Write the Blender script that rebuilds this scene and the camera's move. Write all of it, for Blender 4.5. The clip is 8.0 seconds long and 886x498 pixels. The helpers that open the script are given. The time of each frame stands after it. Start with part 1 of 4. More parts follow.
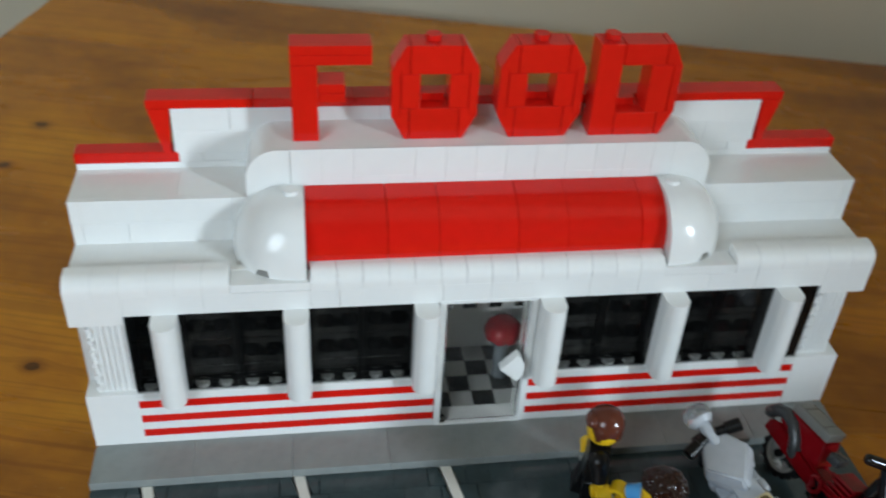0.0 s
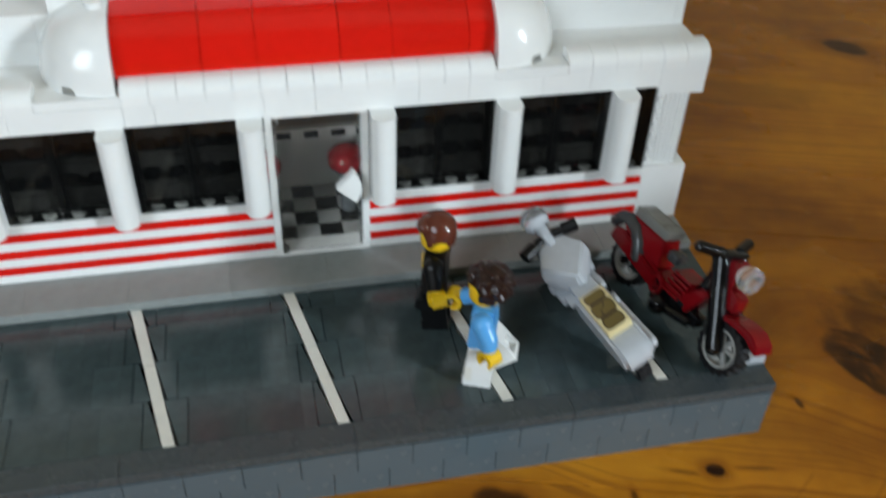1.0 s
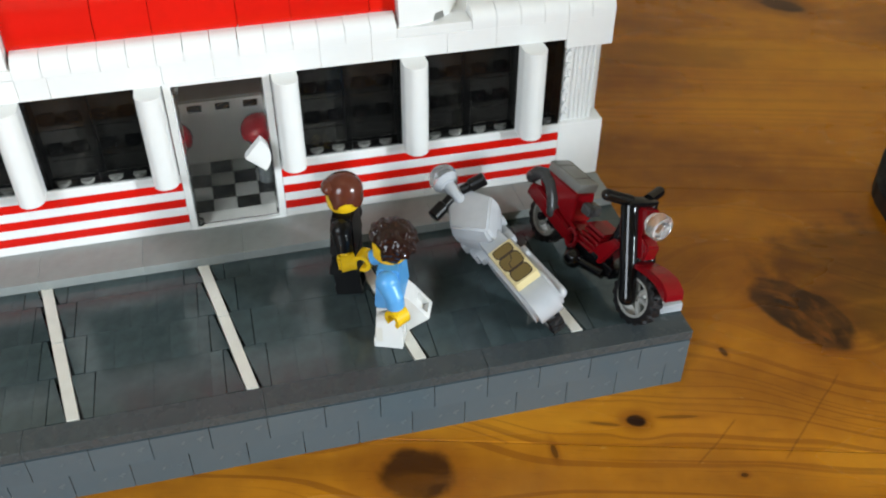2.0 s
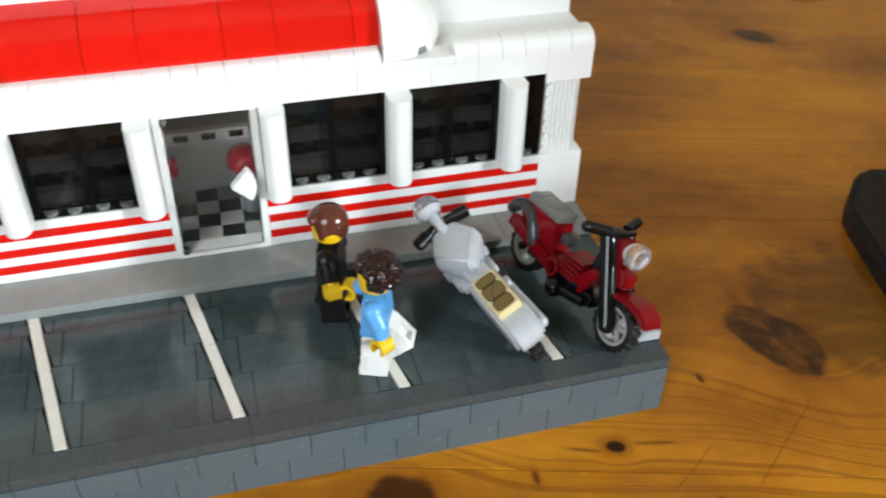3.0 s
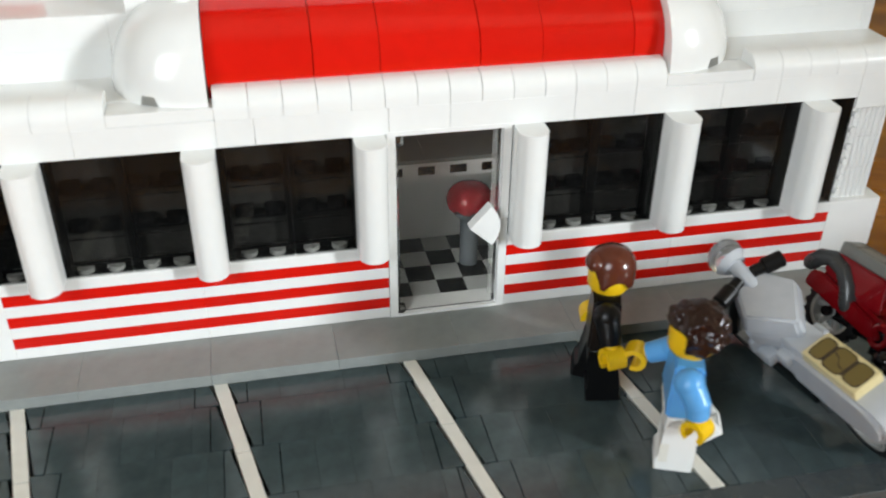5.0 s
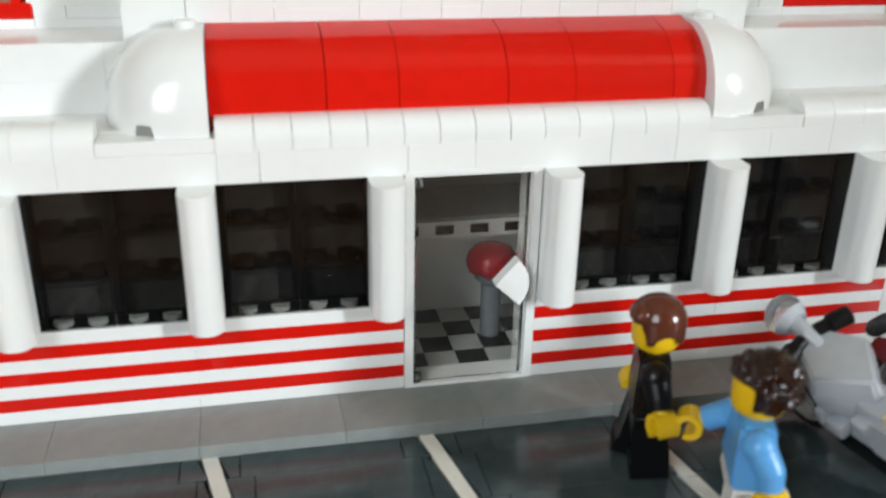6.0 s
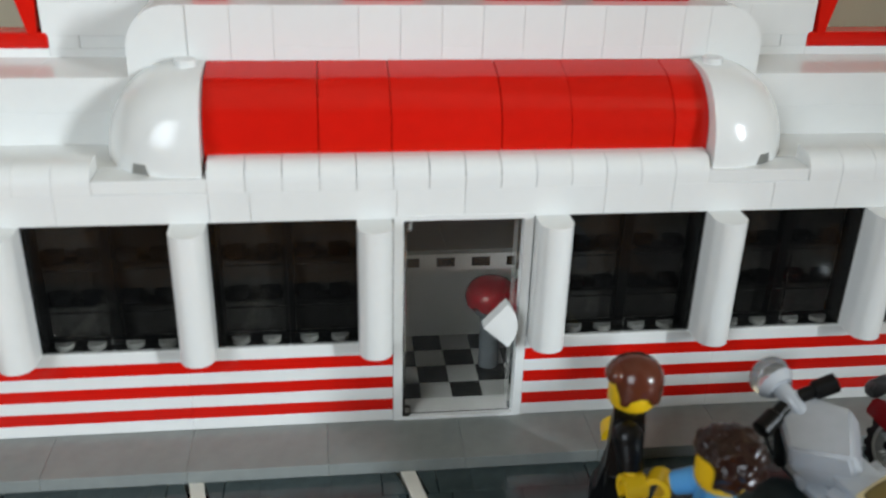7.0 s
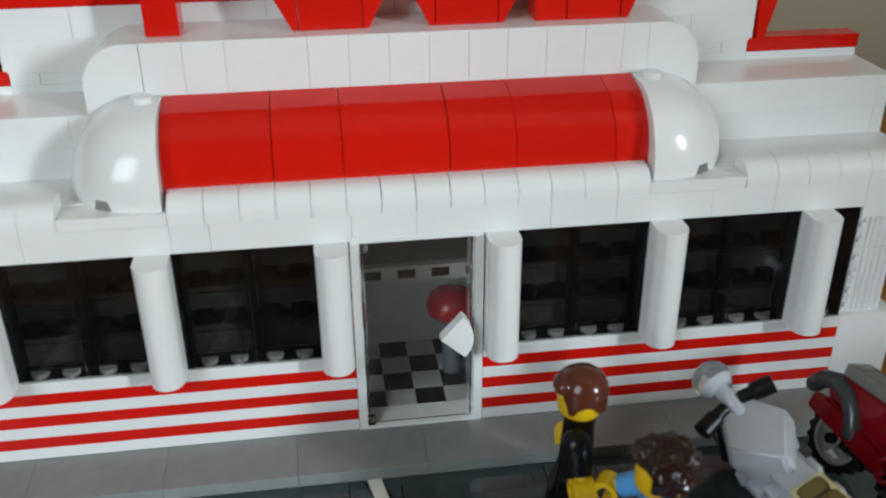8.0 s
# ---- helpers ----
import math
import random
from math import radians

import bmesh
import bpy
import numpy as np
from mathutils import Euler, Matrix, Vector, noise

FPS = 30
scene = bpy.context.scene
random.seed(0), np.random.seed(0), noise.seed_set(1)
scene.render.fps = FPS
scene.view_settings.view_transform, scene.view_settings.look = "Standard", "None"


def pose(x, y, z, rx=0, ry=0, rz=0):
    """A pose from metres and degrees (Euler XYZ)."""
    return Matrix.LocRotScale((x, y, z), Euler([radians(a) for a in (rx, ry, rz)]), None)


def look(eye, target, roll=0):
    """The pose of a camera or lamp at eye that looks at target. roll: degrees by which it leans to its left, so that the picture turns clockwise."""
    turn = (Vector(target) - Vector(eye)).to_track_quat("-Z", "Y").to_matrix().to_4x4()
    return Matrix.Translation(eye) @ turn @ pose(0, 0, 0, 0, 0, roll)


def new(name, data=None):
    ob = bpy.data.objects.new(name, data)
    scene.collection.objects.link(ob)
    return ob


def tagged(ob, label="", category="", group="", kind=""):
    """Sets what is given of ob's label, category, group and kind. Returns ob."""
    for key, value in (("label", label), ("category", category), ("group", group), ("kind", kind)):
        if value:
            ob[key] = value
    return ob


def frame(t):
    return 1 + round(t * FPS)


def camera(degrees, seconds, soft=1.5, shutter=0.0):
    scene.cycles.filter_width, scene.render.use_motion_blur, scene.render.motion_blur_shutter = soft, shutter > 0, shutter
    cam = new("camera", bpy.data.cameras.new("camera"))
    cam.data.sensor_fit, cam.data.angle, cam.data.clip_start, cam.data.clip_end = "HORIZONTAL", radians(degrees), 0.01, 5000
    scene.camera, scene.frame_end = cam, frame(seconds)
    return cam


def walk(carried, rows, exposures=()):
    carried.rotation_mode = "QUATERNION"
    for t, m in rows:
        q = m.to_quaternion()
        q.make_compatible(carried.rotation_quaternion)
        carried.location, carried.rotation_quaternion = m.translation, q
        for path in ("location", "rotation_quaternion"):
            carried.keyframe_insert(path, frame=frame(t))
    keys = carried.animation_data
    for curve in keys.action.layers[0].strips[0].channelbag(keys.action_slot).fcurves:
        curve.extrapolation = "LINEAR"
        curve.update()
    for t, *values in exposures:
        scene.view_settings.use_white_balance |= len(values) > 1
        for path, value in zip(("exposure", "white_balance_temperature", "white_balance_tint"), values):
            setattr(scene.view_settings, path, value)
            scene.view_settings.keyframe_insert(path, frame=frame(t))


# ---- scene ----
cam = camera(50.50, 8.0, soft=1.9, shutter=0.5)
cam.data.dof.use_dof, cam.data.dof.focus_distance, cam.data.dof.aperture_fstop = True, 0.275, 18.0
PATH = [
    (0, (-0.0553, -0.2262, 0.2650), (0.0140, 0.1745, -0.0258), 3.61),
    (0.5, (-0.0395, -0.2216, 0.2601), (0.0490, 0.1644, -0.0452), 3.27),
    (1, (-0.0182, -0.2501, 0.2306), (0.0721, 0.1268, -0.0853), 2.54),
    (1.5, (-0.0041, -0.2566, 0.2212), (0.0923, 0.1157, -0.0984), 1.24),
    (1.7, (0.0018, -0.2586, 0.2204), (0.0944, 0.1147, -0.0991), 0.37),
    (2.8, (0.0078, -0.2618, 0.2241), (0.1125, 0.1165, -0.0857), 0.85),
    (3, (0.0027, -0.2623, 0.2267), (0.1104, 0.1158, -0.0823), 1.34),
    (3.5, (-0.0297, -0.2588, 0.2226), (0.0769, 0.1259, -0.0785), 1.12),
    (4, (-0.0441, -0.2422, 0.2164), (0.0507, 0.1371, -0.0953), 2.84),
    (4.5, (-0.0451, -0.2154, 0.2001), (0.0434, 0.1863, -0.0842), 0.88),
    (4.7, (-0.0447, -0.2130, 0.1923), (0.0414, 0.1944, -0.0844), 0.37),
    (5.8, (-0.0571, -0.1893, 0.1441), (0.0556, 0.2517, -0.0627), 2.05),
    (6, (-0.0496, -0.1935, 0.1477), (0.0491, 0.2545, -0.0513), 1.16),
    (6.5, (-0.0462, -0.1951, 0.1549), (0.0534, 0.2500, -0.0500), 2.57),
    (7, (-0.0294, -0.1911, 0.1647), (0.0284, 0.2560, -0.0516), 1.59),
    (7.5, (-0.0201, -0.1923, 0.1791), (0.0332, 0.2473, -0.0530), 0.22),
    (8, (-0.0210, -0.1956, 0.1792), (0.0398, 0.2438, -0.0515), -0.40),
]
walk(cam, [(t, look(eye, target, roll)) for t, eye, target, roll in PATH],
     exposures=[(0, 0.11, 6050, 6), (0.5, 0.08, 6150, 6), (1, 0.32, 6250, 7), (1.5, 0.54, 6400, 8), (3, 0.92, 6550, 10),
                (4, 0.71, 6650, 10), (4.5, 0.62, 6780, 11), (6, 0.48, 6700, 10), (7, 0.17, 6500, 9), (8, 0.04, 6350, 7)])

# ---- world and light ----
S, P = 0.008, 0.0032                 # one stud, one plate
SPIN = -15.8                         # the table and the room stand turned against the toy
ROOM = pose(0, 0, 0, 0, 0, SPIN)

world = bpy.data.worlds.new("sky")
scene.world = world
world.use_nodes = True
wn = world.node_tree.nodes
sky = wn.new("ShaderNodeTexSky")
sky.sky_type, sky.sun_disc = "NISHITA", False
sky.sun_elevation, sky.sun_rotation = radians(40), radians(150)
world.node_tree.links.new(sky.outputs[0], wn["Background"].inputs[0])
wn["Background"].inputs[1].default_value = 0.1

# two openings in the south wall of the room, the second made up for fill: centre along the wall, height, width and
# height of the opening
SOUTH, NORTH, WEST, EAST, LOW, HIGH = -1.15, 0.46, -2.2, 3.2, -0.75, 1.65
# first is the main daylight; the second an added fill light from the left
WINDOWS = ((2.2, 0.75, 0.42, 0.60, 106), (-0.56, 0.70, 0.60, 0.80, 11.5))
for u, z, w, h, power in WINDOWS:
    lamp = bpy.data.lights.new("window_daylight", "AREA")
    lamp.shape, lamp.size, lamp.size_y, lamp.energy = "RECTANGLE", w, h, power
    lamp.color = (0.81, 0.905, 0.985)
    new("window_daylight", lamp).matrix_world = ROOM @ look((u, SOUTH - 0.02, z), (u, 1, z))


# ---- materials ----
def material(name):
    m = bpy.data.materials.new(name)
    m.use_nodes = True
    return m, m.node_tree.nodes, m.node_tree.links, m.node_tree.nodes["Principled BSDF"]


def plastic(name, col, rough=0.28, vary=0.06, grime=0.10, scale=260.0, bump=0.008, spec=0.5):
    """Moulded plastic: colour varies a little from piece to piece, with faint smudges and fine scratches."""
    m, n, l, b = material(name)
    info, geo = n.new("ShaderNodeObjectInfo"), n.new("ShaderNodeTexCoord")
    smudge, fine = n.new("ShaderNodeTexNoise"), n.new("ShaderNodeTexNoise")
    smudge.inputs["Scale"].default_value, smudge.inputs["Detail"].default_value = scale, 5
    fine.inputs["Scale"].default_value, fine.inputs["Detail"].default_value = scale * 9, 3
    for t in (smudge, fine):
        l.new(geo.outputs["Object"], t.inputs["Vector"])
    tone = n.new("ShaderNodeMapRange")
    tone.inputs["To Min"].default_value, tone.inputs["To Max"].default_value = 1 - vary, 1 + vary
    l.new(info.outputs["Random"], tone.inputs["Value"])
    dirt = n.new("ShaderNodeMapRange")
    dirt.inputs["From Min"].default_value, dirt.inputs["From Max"].default_value = 0.35, 0.75
    dirt.inputs["To Min"].default_value, dirt.inputs["To Max"].default_value = 1.0, 1 - grime
    l.new(smudge.outputs["Fac"], dirt.inputs["Value"])
    mul = n.new("ShaderNodeMath")
    mul.operation = "MULTIPLY"
    l.new(tone.outputs[0], mul.inputs[0])
    l.new(dirt.outputs[0], mul.inputs[1])
    hue = n.new("ShaderNodeHueSaturation")
    hue.inputs["Color"].default_value = (*col, 1)
    l.new(mul.outputs[0], hue.inputs["Value"])
    l.new(hue.outputs[0], b.inputs["Base Color"])
    gloss = n.new("ShaderNodeMapRange")
    gloss.inputs["To Min"].default_value, gloss.inputs["To Max"].default_value = rough * 0.75, rough * 1.35
    l.new(smudge.outputs["Fac"], gloss.inputs["Value"])
    l.new(gloss.outputs[0], b.inputs["Roughness"])
    bm_ = n.new("ShaderNodeBump")
    bm_.inputs["Strength"].default_value, bm_.inputs["Distance"].default_value = bump, 0.0004
    l.new(fine.outputs["Fac"], bm_.inputs["Height"])
    l.new(bm_.outputs[0], b.inputs["Normal"])
    b.inputs["Specular IOR Level"].default_value = spec
    return m


WHITE = plastic("white_plastic", (0.80, 0.80, 0.775), 0.15, 0.015, 0.02, bump=0.006)
RED = plastic("red_plastic", (0.64, 0.010, 0.005), 0.13, 0.05, 0.06, spec=0.36)
SLATE = plastic("dark_grey_plastic", (0.082, 0.110, 0.125), 0.24, 0.04, 0.03, bump=0.0)
EDGE_GREY = plastic("edge_grey_plastic", (0.054, 0.064, 0.067), 0.26, 0.05, 0.1, bump=0.002, spec=0.36)
ASPHALT = plastic("asphalt_grey_plastic", (0.049, 0.069, 0.071), 0.14, 0.12, 0.25, bump=0.004, spec=0.5)
GREY = plastic("light_grey_plastic", (0.255, 0.272, 0.26), 0.38, 0.05, 0.12, spec=0.38)
PALE = plastic("pale_grey_plastic", (0.44, 0.46, 0.485), 0.2, 0.04, 0.08)
DARK_RED = plastic("dark_red_plastic", (0.185, 0.003, 0.006), 0.09, 0.03, 0.08, spec=0.42)
SEAT_RED = plastic("deep_red_plastic", (0.32, 0.004, 0.010), 0.14, 0.03, 0.08)
BLACK = plastic("black_plastic", (0.004, 0.004, 0.0045), 0.13, 0.1, 0.1, spec=0.38)
JET = plastic("jet_black_plastic", (0.003, 0.003, 0.003), 0.35, 0.1, 0.1, spec=0.25)
# dark tone standing in for the dim inside seen through the windows
MURK = plastic("dim_inside_grey", (0.055, 0.053, 0.049), 0.2, 0.5, 0.5, scale=420.0)
RUBBER = plastic("black_rubber", (0.008, 0.008, 0.009), 0.5, 0.1, 0.2, spec=0.3)
IRON = plastic("iron_grey_plastic", (0.045, 0.047, 0.048), 0.25, 0.05, 0.1)
YELLOW = plastic("yellow_plastic", (0.80, 0.50, 0.01), 0.28, 0.02, 0.05)
BLUE = plastic("sky_blue_plastic", (0.10, 0.36, 0.72), 0.3, 0.02, 0.05)
BROWN = plastic("chestnut_plastic", (0.10, 0.026, 0.014), 0.18, 0.02, 0.05, bump=0.004)
UMBER = plastic("dark_brown_plastic", (0.017, 0.006, 0.0045), 0.15, 0.02, 0.05, bump=0.0, spec=0.42)
TAN = plastic("tan_plastic", (0.66, 0.56, 0.30), 0.3, 0.02, 0.05)
OLIVE = plastic("olive_print", (0.16, 0.115, 0.03), 0.35, 0.02, 0.1)
INK = plastic("dark_print", (0.03, 0.018, 0.01), 0.4, 0.02, 0.1)
SUIT = plastic("matt_black_plastic", (0.0045, 0.0045, 0.005), 0.3, 0.1, 0.1, spec=0.3)
STEEL = plastic("silver_plastic", (0.34, 0.34, 0.32), 0.25, 0.03, 0.1)
SEAT_GREY = plastic("worn_grey_plastic", (0.17, 0.17, 0.155), 0.3, 0.03, 0.15)
STUD_GREY = plastic("grey_stud_plastic", (0.42, 0.42, 0.40), 0.25, 0.1, 0.1)
STOOL_GREY = plastic("blue_grey_plastic", (0.16, 0.18, 0.195), 0.2, 0.03, 0.08)
OFF_WHITE = plastic("off_white_plastic", (0.50, 0.50, 0.48), 0.3, 0.03, 0.1)
CREAM = plastic("cream_line_plastic", (0.72, 0.70, 0.63), 0.3, 0.03, 0.08)


def clear(name, col, rough, ior=1.5):
    m, n, l, b = material(name)
    b.inputs["Base Color"].default_value = (*col, 1)
    b.inputs["Transmission Weight"].default_value = 1
    b.inputs["Roughness"].default_value = rough
    b.inputs["IOR"].default_value = ior
    return m


CLEAR = clear("clear_plastic", (0.95, 0.96, 0.96), 0.03)
LENS = clear("clear_lens_plastic", (0.92, 0.93, 0.94), 0.06)
LENS.node_tree.nodes["Principled BSDF"].inputs["Transmission Weight"].default_value = 0.93
TINTED = clear("tinted_clear_plastic", (0.72, 0.705, 0.67), 0.03, 1.25)
SMOKE = clear("smoked_plastic", (0.34, 0.335, 0.32), 0.03, 1.22)
for dusty, share in ((TINTED, 0.99), (SMOKE, 0.995)):
    dusty.node_tree.nodes["Principled BSDF"].inputs["Transmission Weight"].default_value = share


def painted_wall(name, col):
    m, n, l, b = material(name)
    co, tex, fine = n.new("ShaderNodeTexCoord"), n.new("ShaderNodeTexNoise"), n.new("ShaderNodeTexNoise")
    tex.inputs["Scale"].default_value, fine.inputs["Scale"].default_value = 3.0, 220.0
    ramp = n.new("ShaderNodeValToRGB")
    ramp.color_ramp.elements[0].position, ramp.color_ramp.elements[1].position = 0.3, 0.75
    ramp.color_ramp.elements[0].color = (*[c * 0.9 for c in col], 1)
    ramp.color_ramp.elements[1].color = (*col, 1)
    for t in (tex, fine):
        l.new(co.outputs["Object"], t.inputs["Vector"])
    l.new(tex.outputs["Fac"], ramp.inputs["Fac"])
    l.new(ramp.outputs["Color"], b.inputs["Base Color"])
    bp = n.new("ShaderNodeBump")
    bp.inputs["Strength"].default_value, bp.inputs["Distance"].default_value = 0.1, 0.001
    l.new(fine.outputs["Fac"], bp.inputs["Height"])
    l.new(bp.outputs[0], b.inputs["Normal"])
    b.inputs["Roughness"].default_value = 0.85
    return m


CREAM_WALL = painted_wall("cream_wall_paint", (0.72, 0.64, 0.48))
CEILING_PAINT = painted_wall("white_ceiling_paint", (0.62, 0.54, 0.40))
CARPET = painted_wall("beige_carpet", (0.15, 0.12, 0.085))
# dark brown so that the unseen south wall throws back little fill light
SHADED_WALL = painted_wall("darkened_wall_paint", (0.15, 0.12, 0.09))
FRAME_PAINT = painted_wall("white_window_paint", (0.8, 0.8, 0.78))


# knots and two broad darker patches in the tabletop: place in the world, half lengths, turn in degrees, darkness, paler
# heart or not
KNOTS_AND_PATCHES = ((0.039, -0.0966, 0.0115, 0.0100, 0, 0.86, 0), (0.1825, -0.0617, 0.0215, 0.0122, -51, 0.96, 1), (0.1081, -0.0933, 0.0031, 0.0025, 0, 1.0, 0),
         (0.2995, 0.159, 0.014, 0.0075, -25, 0.95, 0), (0.1471, -0.0730, 0.0010, 0.0022, 20, 0.8, 0),
         (-0.1677, 0.0696, 0.0034, 0.0025, 0, 0.9, 0), (-0.2045, 0.274, 0.0043, 0.003, 0, 0.8, 0), (-0.2148, 0.2298, 0.003, 0.0025, 0, 0.8, 0),
         # two broad patches that darken the tabletop right of the diner
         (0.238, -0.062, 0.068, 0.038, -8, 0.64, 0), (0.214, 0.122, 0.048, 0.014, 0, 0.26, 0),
         (0.1205, -0.0947, 0.007, 0.0007, 4, 0.55, 0), (0.0980, -0.0920, 0.005, 0.0006, -5, 0.55, 0), (0.080, -0.0984, 0.0010, 0.0028, 12, 0.75, 0),
         (0.1302, -0.1193, 0.0012, 0.0008, 10, 0.85, 0))
# long scratches: two ends in the world
SCRATCHES = (((0.180, -0.090), (0.143, -0.118)), ((0.138, -0.099), (0.118, -0.113)), ((0.215, -0.098), (0.190, -0.122)))


def pine():
    m, n, l, b = material("varnished_pine")
    co = n.new("ShaderNodeTexCoord")
    info = n.new("ShaderNodeObjectInfo")

    def put(socket, v):
        if isinstance(v, (int, float)):
            socket.default_value = v
        else:
            l.new(v, socket)

    def math_(op, a, c=0.0):
        k = n.new("ShaderNodeMath")
        k.operation = op
        put(k.inputs[0], a)
        put(k.inputs[1], c)
        return k.outputs[0]

    def ramp_(v, lo, hi, out_lo, out_hi, smooth=True):
        k = n.new("ShaderNodeMapRange")
        k.interpolation_type = "SMOOTHSTEP" if smooth else "LINEAR"
        for name, value in (("From Min", lo), ("From Max", hi), ("To Min", out_lo), ("To Max", out_hi)):
            k.inputs[name].default_value = value
        l.new(v, k.inputs["Value"])
        return k.outputs[0]

    def noise_at(scale, stretch, detail=6.0, distort=0.0):
        mp = n.new("ShaderNodeMapping")
        mp.inputs["Scale"].default_value = stretch
        tx = n.new("ShaderNodeTexNoise")
        tx.inputs["Scale"].default_value, tx.inputs["Detail"].default_value, tx.inputs["Distortion"].default_value = scale, detail, distort
        l.new(co.outputs["Object"], mp.inputs["Vector"])
        l.new(mp.outputs[0], tx.inputs["Vector"])
        return tx.outputs["Fac"]

    def mix(fac, a, colour):
        k = n.new("ShaderNodeMix")
        k.data_type = "RGBA"
        put(k.inputs["Factor"], fac)
        l.new(a, k.inputs["A"])
        k.inputs["B"].default_value = (*colour, 1)
        return k.outputs["Result"]

    broad = noise_at(5.0, (1.3, 3.6, 1.0), 4.0, 0.5)
    wave = noise_at(7.0, (0.8, 2.2, 1.0), 3.0)
    wob = noise_at(95.0, (1, 1, 1), 4.0)
    speck = noise_at(70.0, (0.8, 1.6, 1), 5.0, 0.8)
    fleck = noise_at(150.0, (0.5, 7.0, 1.0), 3.0)
    sep = n.new("ShaderNodeSeparateXYZ")
    l.new(co.outputs["Object"], sep.inputs[0])
    back = ROOM.inverted()
    knots = rings = None
    bow = 0.0
    for kx, ky, ru, rv, turn, dark, hollow in KNOTS_AND_PATCHES:
        c = back @ Vector((kx, ky, 0))
        ca, sa = math.cos(radians(turn)), math.sin(radians(turn))
        du, dv = math_("SUBTRACT", sep.outputs["X"], c.x), math_("SUBTRACT", sep.outputs["Y"], c.y)
        p = math_("DIVIDE", math_("ADD", math_("MULTIPLY", du, ca), math_("MULTIPLY", dv, sa)), ru)
        q = math_("DIVIDE", math_("SUBTRACT", math_("MULTIPLY", dv, ca), math_("MULTIPLY", du, sa)), rv)
        d = math_("SQRT", math_("ADD", math_("MULTIPLY", p, p), math_("MULTIPLY", q, q)))
        far = d
        d = math_("ADD", d, math_("MULTIPLY", math_("SUBTRACT", wob, 0.5), 0.45 if hollow else 0.75))
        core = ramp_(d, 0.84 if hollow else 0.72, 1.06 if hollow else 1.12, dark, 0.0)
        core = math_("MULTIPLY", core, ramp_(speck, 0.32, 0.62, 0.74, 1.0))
        if hollow:
            lie = n.new("ShaderNodeCombineXYZ")
            l.new(math_("MULTIPLY", p, 1.6), lie.inputs["X"])
            l.new(math_("MULTIPLY", math_("ADD", q, math_("MULTIPLY", math_("MULTIPLY", p, p), 0.6)), 1.9), lie.inputs["Y"])
            streak = n.new("ShaderNodeTexNoise")
            streak.inputs["Scale"].default_value, streak.inputs["Detail"].default_value = 1.6, 4.0
            l.new(lie.outputs[0], streak.inputs["Vector"])
            heart = math_("MULTIPLY", ramp_(streak.outputs["Fac"], 0.44, 0.72, 0.0, 0.9), ramp_(d, 0.6, 1.0, 0.85, 0.0))
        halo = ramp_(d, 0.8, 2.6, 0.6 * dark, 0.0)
        if dark > 0.85:
            bow = math_("ADD", bow, math_("MULTIPLY", dv, ramp_(far, 0.6, 4.0, 0.85, 0.0)))
        knots = core if knots is None else math_("MAXIMUM", knots, core)
        rings = halo if rings is None else math_("MAXIMUM", rings, halo)
    # growth lines run along the board and swerve round the knots
    across = math_("SUBTRACT", sep.outputs["Y"], bow)
    across = math_("ADD", across, math_("MULTIPLY", wave, 0.016))
    lines = n.new("ShaderNodeTexNoise")
    lines.noise_dimensions = "2D"
    lines.inputs["Scale"].default_value, lines.inputs["Detail"].default_value = 1.0, 3.0
    lay = n.new("ShaderNodeCombineXYZ")
    l.new(math_("ADD", math_("MULTIPLY", sep.outputs["X"], 3.0), math_("MULTIPLY", info.outputs["Random"], 40.0)), lay.inputs["X"])
    l.new(math_("MULTIPLY", across, 400.0), lay.inputs["Y"])
    l.new(lay.outputs[0], lines.inputs["Vector"])
    line = lines.outputs["Fac"]

    ramp = n.new("ShaderNodeValToRGB")
    e = ramp.color_ramp.elements
    e[0].position, e[0].color = 0.34, (0.275, 0.096, 0.0050, 1)
    e[1].position, e[1].color = 0.66, (0.675, 0.294, 0.0137, 1)
    e.new(0.5).color = (0.500, 0.188, 0.0075, 1)
    l.new(math_("ADD", math_("MULTIPLY", broad, 0.85), math_("MULTIPLY", wob, 0.15)), ramp.inputs["Fac"])
    grain = math_("MULTIPLY", ramp_(line, 0.53, 0.64, 0.0, 0.50), ramp_(sep.outputs["Y"], -0.08, 0.04, 1.0, 0.5))
    colour = mix(grain, ramp.outputs["Color"], (0.18, 0.050, 0.004))
    colour = mix(ramp_(fleck, 0.60, 0.78, 0.0, 0.36, False), colour, (0.14, 0.045, 0.006))
    colour = mix(ramp_(noise_at(260.0, (0.7, 1.5, 1), 2.0), 0.68, 0.78, 0.0, 0.3), colour, (0.58, 0.34, 0.09))
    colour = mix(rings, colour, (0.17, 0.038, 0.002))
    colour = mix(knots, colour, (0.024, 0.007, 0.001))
    colour = mix(heart, colour, (0.22, 0.070, 0.006))
    for p0, p1 in SCRATCHES:
        a, c = back @ Vector((*p0, 0)), back @ Vector((*p1, 0))
        way = (c - a).normalized()
        mid = (a + c) / 2
        du, dv = math_("SUBTRACT", sep.outputs["X"], mid.x), math_("SUBTRACT", sep.outputs["Y"], mid.y)
        along = math_("ABSOLUTE", math_("ADD", math_("MULTIPLY", du, way.x), math_("MULTIPLY", dv, way.y)))
        aside = math_("SUBTRACT", math_("MULTIPLY", dv, way.x), math_("MULTIPLY", du, way.y))
        aside = math_("ABSOLUTE", math_("ADD", aside, math_("MULTIPLY", math_("SUBTRACT", wave, 0.5), 0.01)))
